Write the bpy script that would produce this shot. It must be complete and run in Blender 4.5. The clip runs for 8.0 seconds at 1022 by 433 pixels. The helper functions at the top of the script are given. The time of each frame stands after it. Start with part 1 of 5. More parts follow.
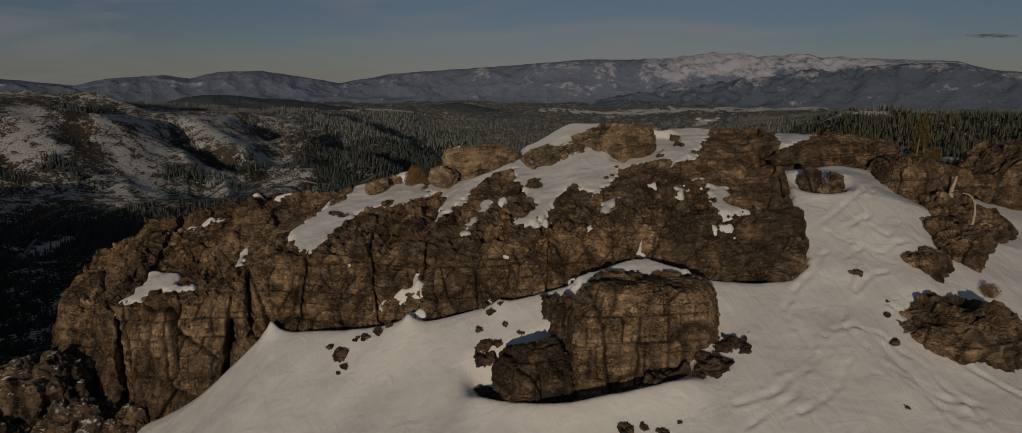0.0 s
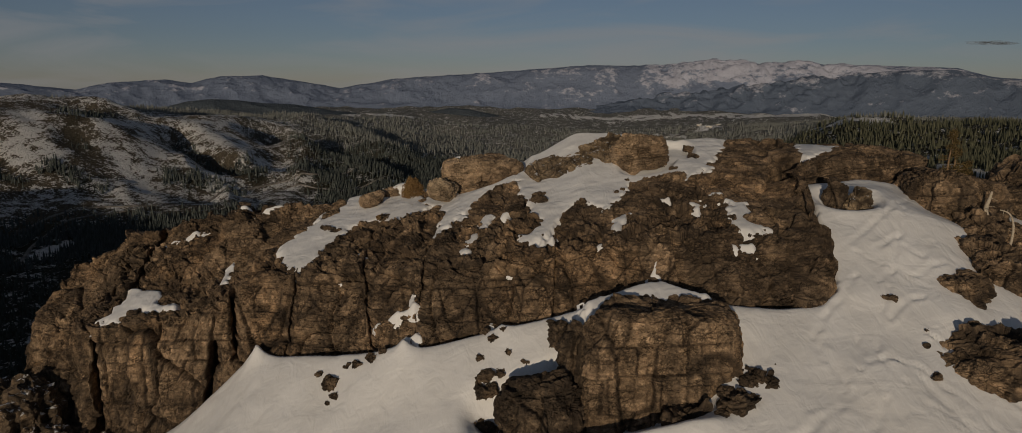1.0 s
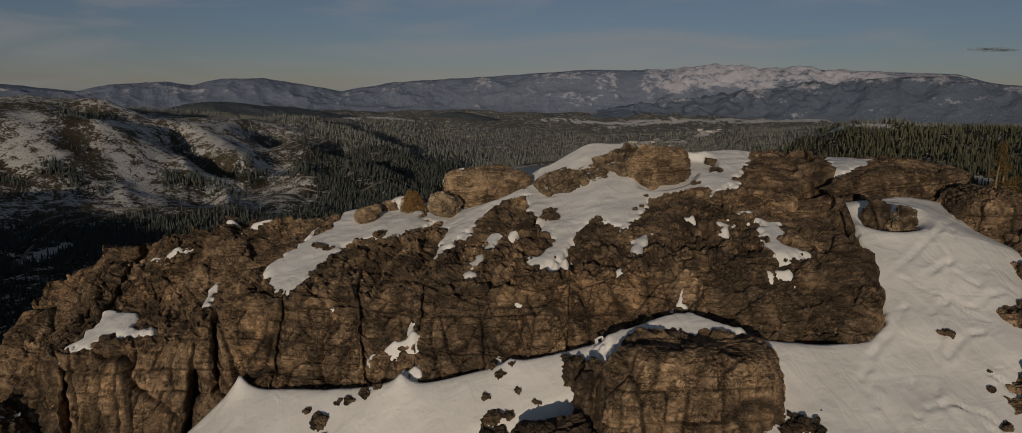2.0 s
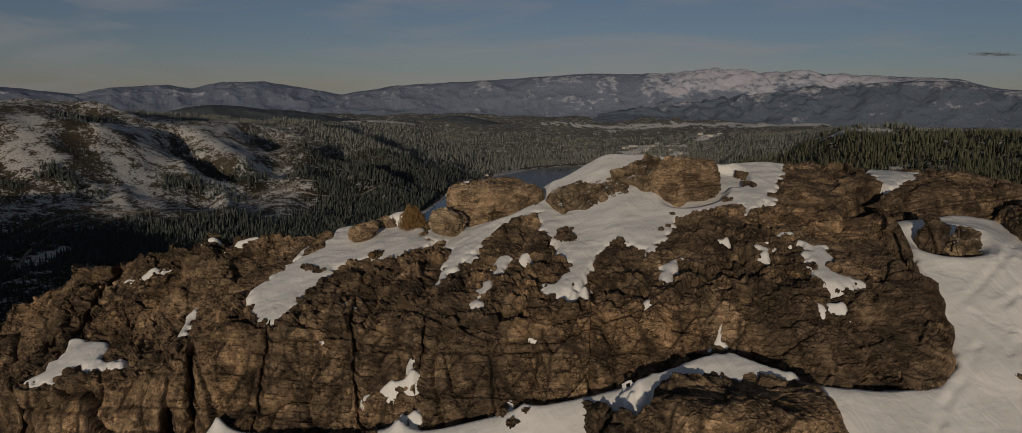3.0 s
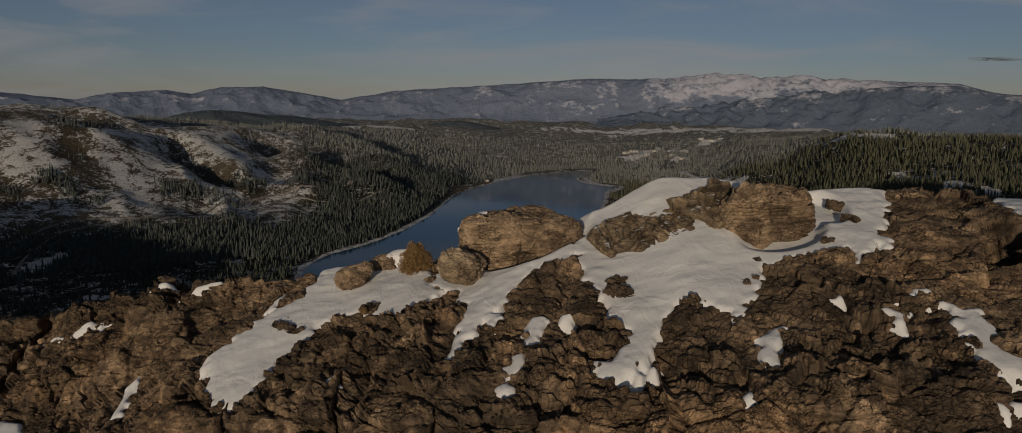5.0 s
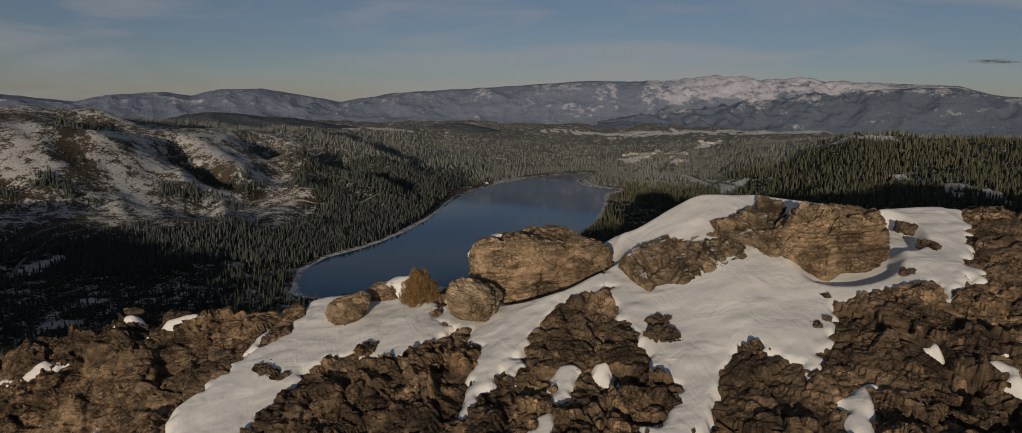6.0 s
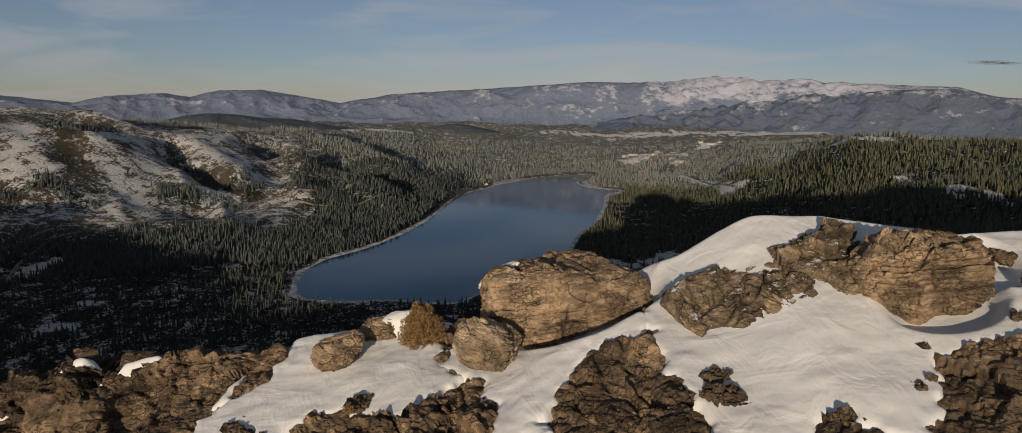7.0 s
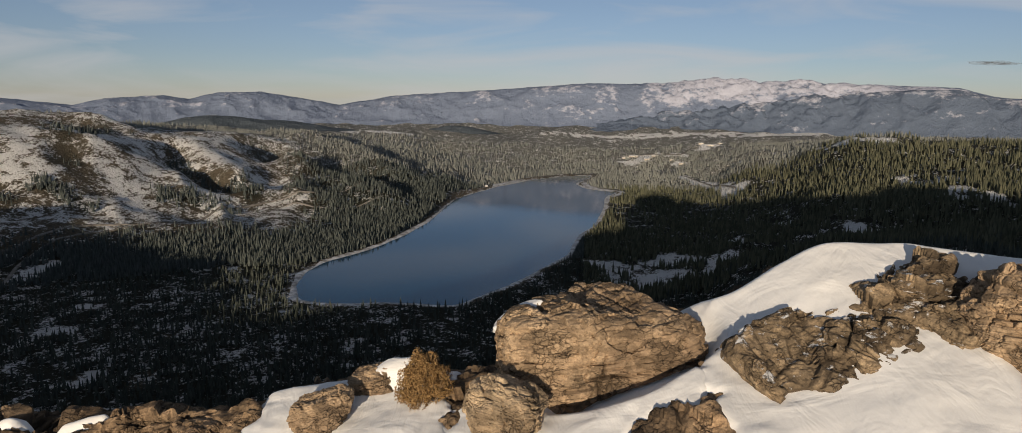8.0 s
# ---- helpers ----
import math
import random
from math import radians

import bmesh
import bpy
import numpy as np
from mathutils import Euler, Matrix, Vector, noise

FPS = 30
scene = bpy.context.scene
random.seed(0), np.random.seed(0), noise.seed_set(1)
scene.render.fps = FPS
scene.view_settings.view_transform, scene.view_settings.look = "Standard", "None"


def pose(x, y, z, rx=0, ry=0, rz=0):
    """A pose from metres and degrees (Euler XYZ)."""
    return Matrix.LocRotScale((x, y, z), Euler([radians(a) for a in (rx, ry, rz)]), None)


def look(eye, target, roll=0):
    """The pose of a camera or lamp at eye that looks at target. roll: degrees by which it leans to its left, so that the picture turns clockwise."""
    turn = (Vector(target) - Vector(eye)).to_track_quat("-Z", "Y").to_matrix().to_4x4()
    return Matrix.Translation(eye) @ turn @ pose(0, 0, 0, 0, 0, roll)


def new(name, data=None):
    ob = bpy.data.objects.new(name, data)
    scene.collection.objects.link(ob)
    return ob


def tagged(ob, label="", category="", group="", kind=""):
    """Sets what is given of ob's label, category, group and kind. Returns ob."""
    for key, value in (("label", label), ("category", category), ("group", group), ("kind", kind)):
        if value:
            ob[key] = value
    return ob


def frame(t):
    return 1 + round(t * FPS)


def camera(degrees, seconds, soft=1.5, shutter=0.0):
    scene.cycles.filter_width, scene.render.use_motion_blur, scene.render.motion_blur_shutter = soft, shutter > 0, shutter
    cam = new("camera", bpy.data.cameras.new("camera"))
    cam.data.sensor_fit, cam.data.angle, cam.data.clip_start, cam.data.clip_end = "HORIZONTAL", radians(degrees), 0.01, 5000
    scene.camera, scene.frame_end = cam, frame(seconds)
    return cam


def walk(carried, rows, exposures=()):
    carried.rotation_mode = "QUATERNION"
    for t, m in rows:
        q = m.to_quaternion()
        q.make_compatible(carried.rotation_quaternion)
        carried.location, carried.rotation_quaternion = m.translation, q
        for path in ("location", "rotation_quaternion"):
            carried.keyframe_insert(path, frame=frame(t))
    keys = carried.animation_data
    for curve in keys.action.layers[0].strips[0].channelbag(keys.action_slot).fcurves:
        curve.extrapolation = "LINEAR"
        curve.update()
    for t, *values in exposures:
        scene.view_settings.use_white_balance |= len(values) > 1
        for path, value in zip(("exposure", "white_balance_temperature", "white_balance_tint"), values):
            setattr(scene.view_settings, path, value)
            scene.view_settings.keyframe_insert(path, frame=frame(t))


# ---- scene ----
cam = camera(72.9, 8.0, soft=0.85)
PATH = [
    (0, (0.1, 0.003, 29.932), (0.1, 1.962, 29.529), -0.0),
    (0.5, (-0.02, 2.068, 30.011), (-0.02, 4.028, 29.614), 0.1),
    (1, (-0.174, 4.394, 30.026), (-0.175, 6.356, 29.638), 0.2),
    (1.5, (-0.502, 6.976, 30.112), (-0.503, 8.939, 29.73), 0.4),
    (3, (-1.728, 15.818, 30.302), (-1.729, 17.784, 29.935), 0.6),
    (3.5, (-2.204, 18.963, 30.296), (-2.205, 20.93, 29.934), 0.7),
    (4, (-2.722, 22.093, 30.331), (-2.724, 24.06, 29.972), 0.7),
    (4.5, (-3.219, 25.228, 30.343), (-3.221, 27.196, 29.987), 0.6),
    (6, (-4.924, 34.742, 30.516), (-4.923, 36.711, 30.169), 0.6),
    (6.5, (-5.429, 37.901, 30.574), (-5.427, 39.871, 30.229), 0.6),
    (7, (-5.93, 41.172, 30.614), (-5.927, 43.142, 30.27), 0.6),
    (7.5, (-6.367, 44.319, 30.621), (-6.365, 46.29, 30.28), 0.5),
    (8, (-6.826, 47.601, 30.632), (-6.823, 49.572, 30.292), 0.5),
]

EXPOSURES = [(0.0, -1.79), (0.75, -1.57), (1.5, -1.42), (3.0, -1.46), (4.5, -1.45), (5.5, -1.2), (6.0, -1.03), (6.5, -0.79), (7.0, -0.53), (7.5, -0.28), (8.0, -0.15)]
SUN_BEARING, SUN_HEIGHT = 191.5, 7.6          # degrees clockwise from +y, degrees over the horizon

walk(cam, [(t, look(eye, target, roll)) for t, eye, target, roll in PATH], EXPOSURES)

# ---- light ----
world = bpy.data.worlds.new("world")
scene.world = world
world.use_nodes = True
wt = world.node_tree
sky = wt.nodes.new("ShaderNodeTexSky")
sky.sky_type, sky.sun_disc = "NISHITA", False
sky.sun_elevation, sky.sun_rotation = radians(SUN_HEIGHT), radians(SUN_BEARING)
sky.altitude, sky.air_density, sky.dust_density, sky.ozone_density = 2200, 1.0, 0.2, 2.0
wt.nodes["Background"].inputs["Strength"].default_value = 0.085
soften = wt.nodes.new("ShaderNodeHueSaturation")          # moist winter air: a paler, greyer sky
soften.inputs["Saturation"].default_value = 0.8
tint = wt.nodes.new("ShaderNodeMix")
tint.data_type, tint.blend_type = "RGBA", "MULTIPLY"
tint.inputs[0].default_value = 1.0
where = wt.nodes.new("ShaderNodeTexCoord")
height = wt.nodes.new("ShaderNodeSeparateXYZ")
low_air = wt.nodes.new("ShaderNodeValToRGB")               # bluish haze low down, clearer air above
low_air.color_ramp.elements[0].position, low_air.color_ramp.elements[0].color = 0.0, (0.88, 0.89, 1.12, 1)
low_air.color_ramp.elements[1].position, low_air.color_ramp.elements[1].color = 0.3, (0.98, 0.97, 0.97, 1)
wt.links.new(where.outputs["Generated"], height.inputs[0])
wt.links.new(height.outputs["Z"], low_air.inputs[0])
wt.links.new(low_air.outputs[0], tint.inputs[7])
wt.links.new(sky.outputs[0], soften.inputs["Color"])
wt.links.new(soften.outputs[0], tint.inputs[6])
flat = wt.nodes.new("ShaderNodeMapping")
flat.inputs["Scale"].default_value, flat.inputs["Rotation"].default_value = (2.2, 5.0, 16.0), (0.0, 0.12, 0.3)
wisps = wt.nodes.new("ShaderNodeTexNoise")                # thin high cloud
wisps.inputs["Scale"].default_value, wisps.inputs["Detail"].default_value, wisps.inputs["Distortion"].default_value = 1.3, 6.0, 0.6
veil = wt.nodes.new("ShaderNodeMapRange")
for key, value in (("From Min", 0.45), ("From Max", 0.66), ("To Max", 0.55)):
    veil.inputs[key].default_value = value
cloud = wt.nodes.new("ShaderNodeMix")
cloud.data_type = "RGBA"
cloud.inputs[7].default_value = (6.6, 6.5, 6.6, 1)
wt.links.new(where.outputs["Generated"], flat.inputs["Vector"])
wt.links.new(flat.outputs[0], wisps.inputs["Vector"])
wt.links.new(wisps.outputs["Fac"], veil.inputs["Value"])
wt.links.new(veil.outputs[0], cloud.inputs[0])
wt.links.new(tint.outputs[2], cloud.inputs[6])
wt.links.new(cloud.outputs[2], wt.nodes["Background"].inputs["Color"])

sun = new("sun", bpy.data.lights.new("sun", "SUN"))
sun.data.energy, sun.data.angle, sun.data.color = 5.0, radians(0.5), (1.0, 0.82, 0.60)
bear, high = radians(SUN_BEARING), radians(SUN_HEIGHT)
to_sun = Vector((math.sin(bear) * math.cos(high), math.cos(bear) * math.cos(high), math.sin(high)))
sun.matrix_world = look(to_sun * 100, (0, 0, 0))


# ---- noise over arrays of points ----
def scatter(ix, iy, iz, seed):
    """A number from 0 to 1 for every whole-numbered cell."""
    h = (ix * 374761393 + iy * 668265263 + iz * 1440662683 + seed * 974634321) & 0xFFFFFFFF
    h = ((h ^ (h >> 13)) * 1274126177) & 0xFFFFFFFF
    h = ((h ^ (h >> 15)) * 2246822519) & 0xFFFFFFFF
    return ((h ^ (h >> 16)) & 0xFFFFFF) / float(0x1000000)


def soft_noise(p, seed=0):
    """Smooth noise from -1 to 1 at the points p (n, 3)."""
    i = np.floor(p).astype(np.int64)
    f = p - i
    f = f * f * f * (f * (f * 6 - 15) + 10)
    out = np.zeros(len(p))
    for dx in (0, 1):
        for dy in (0, 1):
            for dz in (0, 1):
                w = (f[:, 0] if dx else 1 - f[:, 0]) * (f[:, 1] if dy else 1 - f[:, 1]) * (f[:, 2] if dz else 1 - f[:, 2])
                out += w * scatter(i[:, 0] + dx, i[:, 1] + dy, i[:, 2] + dz, seed)
    return out * 2 - 1


def layers(p, octaves, seed=0, gain=0.5):
    total, size = np.zeros(len(p)), 1.0
    for n in range(octaves):
        total += size * soft_noise(p * 2.03 ** n + 7.3 * n, seed + n)
        size *= gain
    return total


def blocks(p, seed=0):
    """For each point: how far it is from its cell's border (0 on a joint), a random number of its cell, and the slope of its cell's facet."""
    f1, f2, tag = np.full(len(p), 9.0), np.full(len(p), 9.0), np.zeros(len(p))
    off = np.zeros_like(p)
    i = np.floor(p).astype(np.int64)
    for dx in (-1, 0, 1):
        for dy in (-1, 0, 1):
            for dz in (-1, 0, 1):
                cx, cy, cz = i[:, 0] + dx, i[:, 1] + dy, i[:, 2] + dz
                o = np.stack([cx + scatter(cx, cy, cz, seed), cy + scatter(cx, cy, cz, seed + 1), cz + scatter(cx, cy, cz, seed + 2)], 1) - p
                d = np.sqrt((o * o).sum(1))
                nearer = d < f1
                f2 = np.where(nearer, f1, np.minimum(f2, d))
                tag = np.where(nearer, scatter(cx, cy, cz, seed + 3), tag)
                off = np.where(nearer[:, None], o, off)
                f1 = np.where(nearer, d, f1)
    facet = off[:, 0] * np.cos(97 * tag) + off[:, 1] * np.sin(57 * tag) + off[:, 2] * np.sin(131 * tag)
    return f2 - f1, tag, facet


def ease(a, b, v):
    t = np.clip((v - a) / (b - a), 0, 1)
    return t * t * (3 - 2 * t)


def joints(p, spacing, seed=0):
    """Beds split by two sets of upright joints: metres to the nearest joint, a random number of the block, the slope of its face."""
    sx, sy, sz = spacing
    u, v = 0.91 * p[:, 0] + 0.41 * p[:, 1], 0.91 * p[:, 1] - 0.41 * p[:, 0]
    w = (p[:, 2] - 0.07 * p[:, 0] + 0.05 * p[:, 1]) / sz
    flat = np.zeros(len(p))
    w = w + 0.35 * soft_noise(np.stack([flat + 0.5, flat, w * 0.8], 1), seed + 1)
    k = np.floor(w).astype(np.int64)
    u = u / sx + 9 * scatter(k, k * 0, k * 0, seed + 2)
    u = u + 0.38 * soft_noise(np.stack([u * 0.8, k + 0.5, flat], 1), seed + 3)
    i = np.floor(u).astype(np.int64)
    v = v / sy + 9 * scatter(i, k, k * 0, seed + 4)
    j = np.floor(v).astype(np.int64)
    fu, fv, fw = u - i, v - j, w - k
    gap = np.minimum(np.minimum(np.minimum(fu, 1 - fu) * sx, np.minimum(fw, 1 - fw) * sz), np.minimum(fv, 1 - fv) * sy)
    lean = lambda n: 2 * scatter(i, j, k, seed + n) - 1
    return gap, scatter(i, j, k, seed + 5), (fu - 0.5) * lean(6) + (fv - 0.5) * lean(7) + (fw - 0.5) * lean(8)


def rock_relief(p, seed=0, size=1.0, columns=1.0):
    """Outward relief of jointed, layered rock at the points p, in metres."""
    warp = 0.26 * size * np.stack([layers(p * 0.45 / size, 2, seed + 11), layers(p * 0.45 / size + 31, 2, seed + 12), 0.5 * layers(p * 0.5 / size + 57, 2, seed + 13)], 1)
    q = p + warp
    worn = ease(-0.5, 0.3, soft_noise(p * 0.33 / size, seed + 61))
    gap, tag, facet = joints(q, np.array((3.1, 3.1, 2.3)) * size, seed)
    d = 0.50 * (tag - 0.5) + 0.30 * facet - 0.55 * worn * np.exp(-(gap / (0.10 * size)) ** 2)
    gap, tag, facet = blocks(q / (np.array((2.1, 2.1, 1.3)) * size), seed + 20)
    d += 0.16 * (tag - 0.5) + 0.28 * facet - 0.30 * np.exp(-gap / 0.024)
    gap, tag, facet = joints(q, np.array((1.1, 1.1, 0.42)) * size, seed + 25)
    d += 0.17 * (tag - 0.5) + 0.10 * facet - 0.15 * worn * np.exp(-(gap / (0.06 * size)) ** 2)
    gap, tag, facet = blocks((p + 0.5 * warp) / (np.array((0.65, 0.65, 0.4)) * size), seed + 35)
    d += 0.05 * (tag - 0.5) + 0.10 * facet - 0.10 * np.exp(-gap / 0.05)
    gap, tag, facet = blocks(q / (np.array((1.9, 1.9, 9.0)) * size), seed + 50)
    d += columns * (0.20 * (tag - 0.5) + 0.12 * facet - 0.34 * np.exp(-gap / 0.03))
    d += 0.025 * layers(p * 2.6 / size, 3, seed + 40)
    return d * size


def stairs(p, spacing, seed=0):
    """Upright joints that cut the rock into posts, each broken off in steps of its own: metres to the nearest joint, a random number of the block, the height of its level top over the mean slope."""
    sx, sy, sz = spacing
    flat = np.zeros(len(p))
    u, v = 0.94 * p[:, 0] + 0.34 * p[:, 1], 0.94 * p[:, 1] - 0.34 * p[:, 0]
    u = u / sx + 0.4 * soft_noise(np.stack([u / sx, v / sy * 0.6, flat], 1), seed + 1)
    i = np.floor(u).astype(np.int64)
    v = v / sy + 9 * scatter(i, i * 0, i * 0, seed + 2)
    v = v + 0.4 * soft_noise(np.stack([v * 0.9, i + 0.5, flat], 1), seed + 3)
    j = np.floor(v).astype(np.int64)
    w = p[:, 2] / sz + 5 * scatter(i, j, j * 0, seed + 4)
    k = np.floor(w).astype(np.int64)
    fu, fv, fw = u - i, v - j, w - k
    gap = np.minimum(np.minimum(fu, 1 - fu) * sx, np.minimum(fv, 1 - fv) * sy)
    lean = lambda n: 2 * scatter(i, j, k, seed + n) - 1
    top = sz * (0.5 - fw) + 0.25 * sx * (fu - 0.5) * lean(6) + 0.25 * sy * (fv - 0.5) * lean(7)
    return gap, scatter(i, j, k, seed + 5), top


def ridge_relief(p, level, wall, bald, seed=0):
    """Jointed rock in flat-faced blocks: steps where it is level, columns where it is a wall, low smooth beds where it is bald (each 0 to 1).
    Gives the outward relief in metres, how much of a joint lies there (0 to 1), and a tone for each block."""
    warp = np.stack([layers(p * 0.5, 2, seed + 11), layers(p * 0.5 + 31, 2, seed + 12), 0.4 * layers(p * 0.5 + 57, 2, seed + 13)], 1)
    q = p + 0.16 * warp
    broken = (1 - 0.85 * bald) * (0.5 + 0.5 * ease(-0.45, 0.25, soft_noise(p * 0.21, seed + 61)))
    line = lambda gap, wide: np.exp(-(gap / wide) ** 2)
    gap, tag, top = stairs(q, (2.9, 2.5, 0.9), seed)
    d = broken * level * (0.42 * top + 0.20 * (tag - 0.5))
    gap, tag, facet = blocks(q / np.array((2.5, 2.5, 1.7)), seed + 20)
    d += (0.3 + 0.7 * broken) * (1 - 0.75 * wall) * (0.40 * (tag - 0.5) + 0.45 * facet)
    seam, tone = (0.35 + 0.65 * broken) * (1 - 0.75 * wall) * line(gap, 0.055), 0.5 * (tag - 0.5)
    gap, tag, facet = blocks(q / np.array((1.1, 1.1, 0.72)), seed + 27)
    d += broken * (1 - 0.65 * wall) * (0.20 * (tag - 0.5) + 0.26 * facet)
    seam, tone = np.maximum(seam, broken * (0.95 - 0.83 * wall) * line(gap, 0.11)), tone + 0.45 * broken * (tag - 0.5)
    gap, tag, facet = blocks(q / np.array((0.5, 0.5, 0.36)), seed + 35)
    d += broken * (0.07 * (tag - 0.5) + 0.10 * facet)
    seam, tone = np.maximum(seam, 0.5 * broken * (1 - wall) * line(gap, 0.2)), tone + 0.3 * broken * (tag - 0.5)
    gap, tag, facet = joints(q, (2.6, 2.6, 0.40), seed + 25)
    d += (0.04 + 0.06 * wall) * (tag - 0.5) + (0.06 + 0.12 * bald) * facet
    seam = np.maximum(seam, (0.25 + 0.3 * bald + 0.2 * wall) * line(gap, 0.06) * ease(-0.1, 0.3, soft_noise(p * 0.6, seed + 62)))
    gap, tag, facet = blocks(q / np.array((3.0, 3.0, 14.0)), seed + 50)
    d += wall * (0.42 * (tag - 0.5) + 0.22 * facet)
    seam, tone = np.maximum(seam, wall * line(gap, 0.05)), tone + 0.3 * wall * (tag - 0.5)
    gap, tag, facet = joints(p + 0.07 * warp, (2.5, 2.5, 2.1), seed + 54)
    d += wall * (0.30 * (tag - 0.5) + 0.26 * facet)
    seam, tone = np.maximum(seam, 0.9 * wall * line(gap, 0.07)), tone + 0.35 * wall * (tag - 0.5)
    gap, tag, facet = joints(p + 0.05 * warp, (0.95, 0.95, 0.8), seed + 58)
    d += wall * (0.10 * (tag - 0.5) + 0.12 * facet)
    seam = np.maximum(seam, 0.6 * wall * line(gap, 0.06) * ease(-0.2, 0.2, soft_noise(p * 0.5, seed + 63)))
    return d - 0.17 * seam + 0.012 * layers(p * 2.6, 3, seed + 40), seam, tone


def boulder_relief(p, seed=0, size=1.0):
    """Outward relief of a weathered boulder: low bedding ledges and thin cracks."""
    warp = 0.30 * size * np.stack([layers(p * 0.5 / size, 2, seed + 11), layers(p * 0.5 / size + 31, 2, seed + 12), 0.6 * layers(p * 0.6 / size + 57, 2, seed + 13)], 1)
    q = p + warp
    worn = ease(-0.2, 0.4, soft_noise(p * 0.5 / size, seed + 61))
    gap, tag, facet = joints(q, np.array((3.0, 3.0, 1.1)) * size, seed)
    d = 0.10 * (tag - 0.5) + 0.10 * facet - 0.24 * worn * np.exp(-(gap / (0.07 * size)) ** 2)
    gap, tag, facet = joints(q, np.array((1.4, 1.4, 0.33)) * size, seed + 20)
    d += 0.11 * (tag - 0.5) + 0.05 * facet - 0.09 * worn * np.exp(-(gap / (0.045 * size)) ** 2)
    gap, tag, facet = joints(p + 0.6 * warp, np.array((0.62, 0.62, 0.16)) * size, seed + 25)
    d += 0.05 * (tag - 0.5)
    gap, tag, facet = blocks(q / (np.array((1.5, 1.5, 1.1)) * size), seed + 30)
    d += 0.08 * facet - 0.07 * np.exp(-gap / 0.02)
    d += 0.03 * layers(p * 1.9 / size, 4, seed + 40)
    return d * size


# ---- mesh building ----
def mesh_of(name, verts, faces, smooth=True):
    """A mesh from arrays: verts (n, 3), faces (m, 3 or 4)."""
    verts, faces = np.asarray(verts, np.float32), np.asarray(faces, np.int32)
    me = bpy.data.meshes.new(name)
    me.vertices.add(len(verts))
    me.vertices.foreach_set("co", verts.ravel())
    me.loops.add(faces.size)
    me.loops.foreach_set("vertex_index", faces.ravel())
    me.polygons.add(len(faces))
    me.polygons.foreach_set("loop_start", np.arange(len(faces), dtype=np.int32) * faces.shape[1])
    me.polygons.foreach_set("use_smooth", np.full(len(faces), smooth))
    me.update(calc_edges=True)
    return me


def grid_faces(nu, nv, keep=None):
    a = (np.arange(nu - 1)[:, None] * nv + np.arange(nv - 1)[None, :]).ravel()
    f = np.stack([a, a + nv, a + nv + 1, a + 1], 1)
    return f if keep is None else f[keep[f].all(1)]


def compact(verts, faces):
    used = np.zeros(len(verts), bool)
    used[faces] = True
    return verts[used], (np.cumsum(used) - 1)[faces], used


def grid_normals(g):
    """Unit normals of a grid of points (nu, nv, 3)."""
    n = np.cross(np.gradient(g, axis=0), np.gradient(g, axis=1))
    return n / np.maximum(np.linalg.norm(n, axis=2, keepdims=True), 1e-9)


def attribute(me, name, values):
    me.attributes.new(name, "FLOAT", "POINT").data.foreach_set("value", np.asarray(values, np.float32))


def part(name, me, material, parent=None, label=""):
    """Links a mesh as one object, under a thing if one is given."""
    ob = new(name, me)
    me.materials.clear()
    me.materials.append(material)
    if parent:
        ob.parent = parent
    return tagged(ob, label)


def outline_distance(x, y, outline):
    """Signed distance from points to a closed outline in the plan: above zero inside."""
    o = np.asarray(outline, float)
    best, inside = np.full(x.shape, 1e9), np.zeros(x.shape, bool)
    for (ax, ay), (bx, by) in zip(o, np.roll(o, -1, 0)):
        ex, ey = bx - ax, by - ay
        t = np.clip(((x - ax) * ex + (y - ay) * ey) / (ex * ex + ey * ey + 1e-9), 0, 1)
        best = np.minimum(best, np.hypot(x - ax - t * ex, y - ay - t * ey))
        cross = (ay > y) != (by > y)
        inside ^= cross & (x < ex * (y - ay) / (ey if abs(ey) > 1e-9 else 1e-9) + ax)
    return np.where(inside, best, -best)


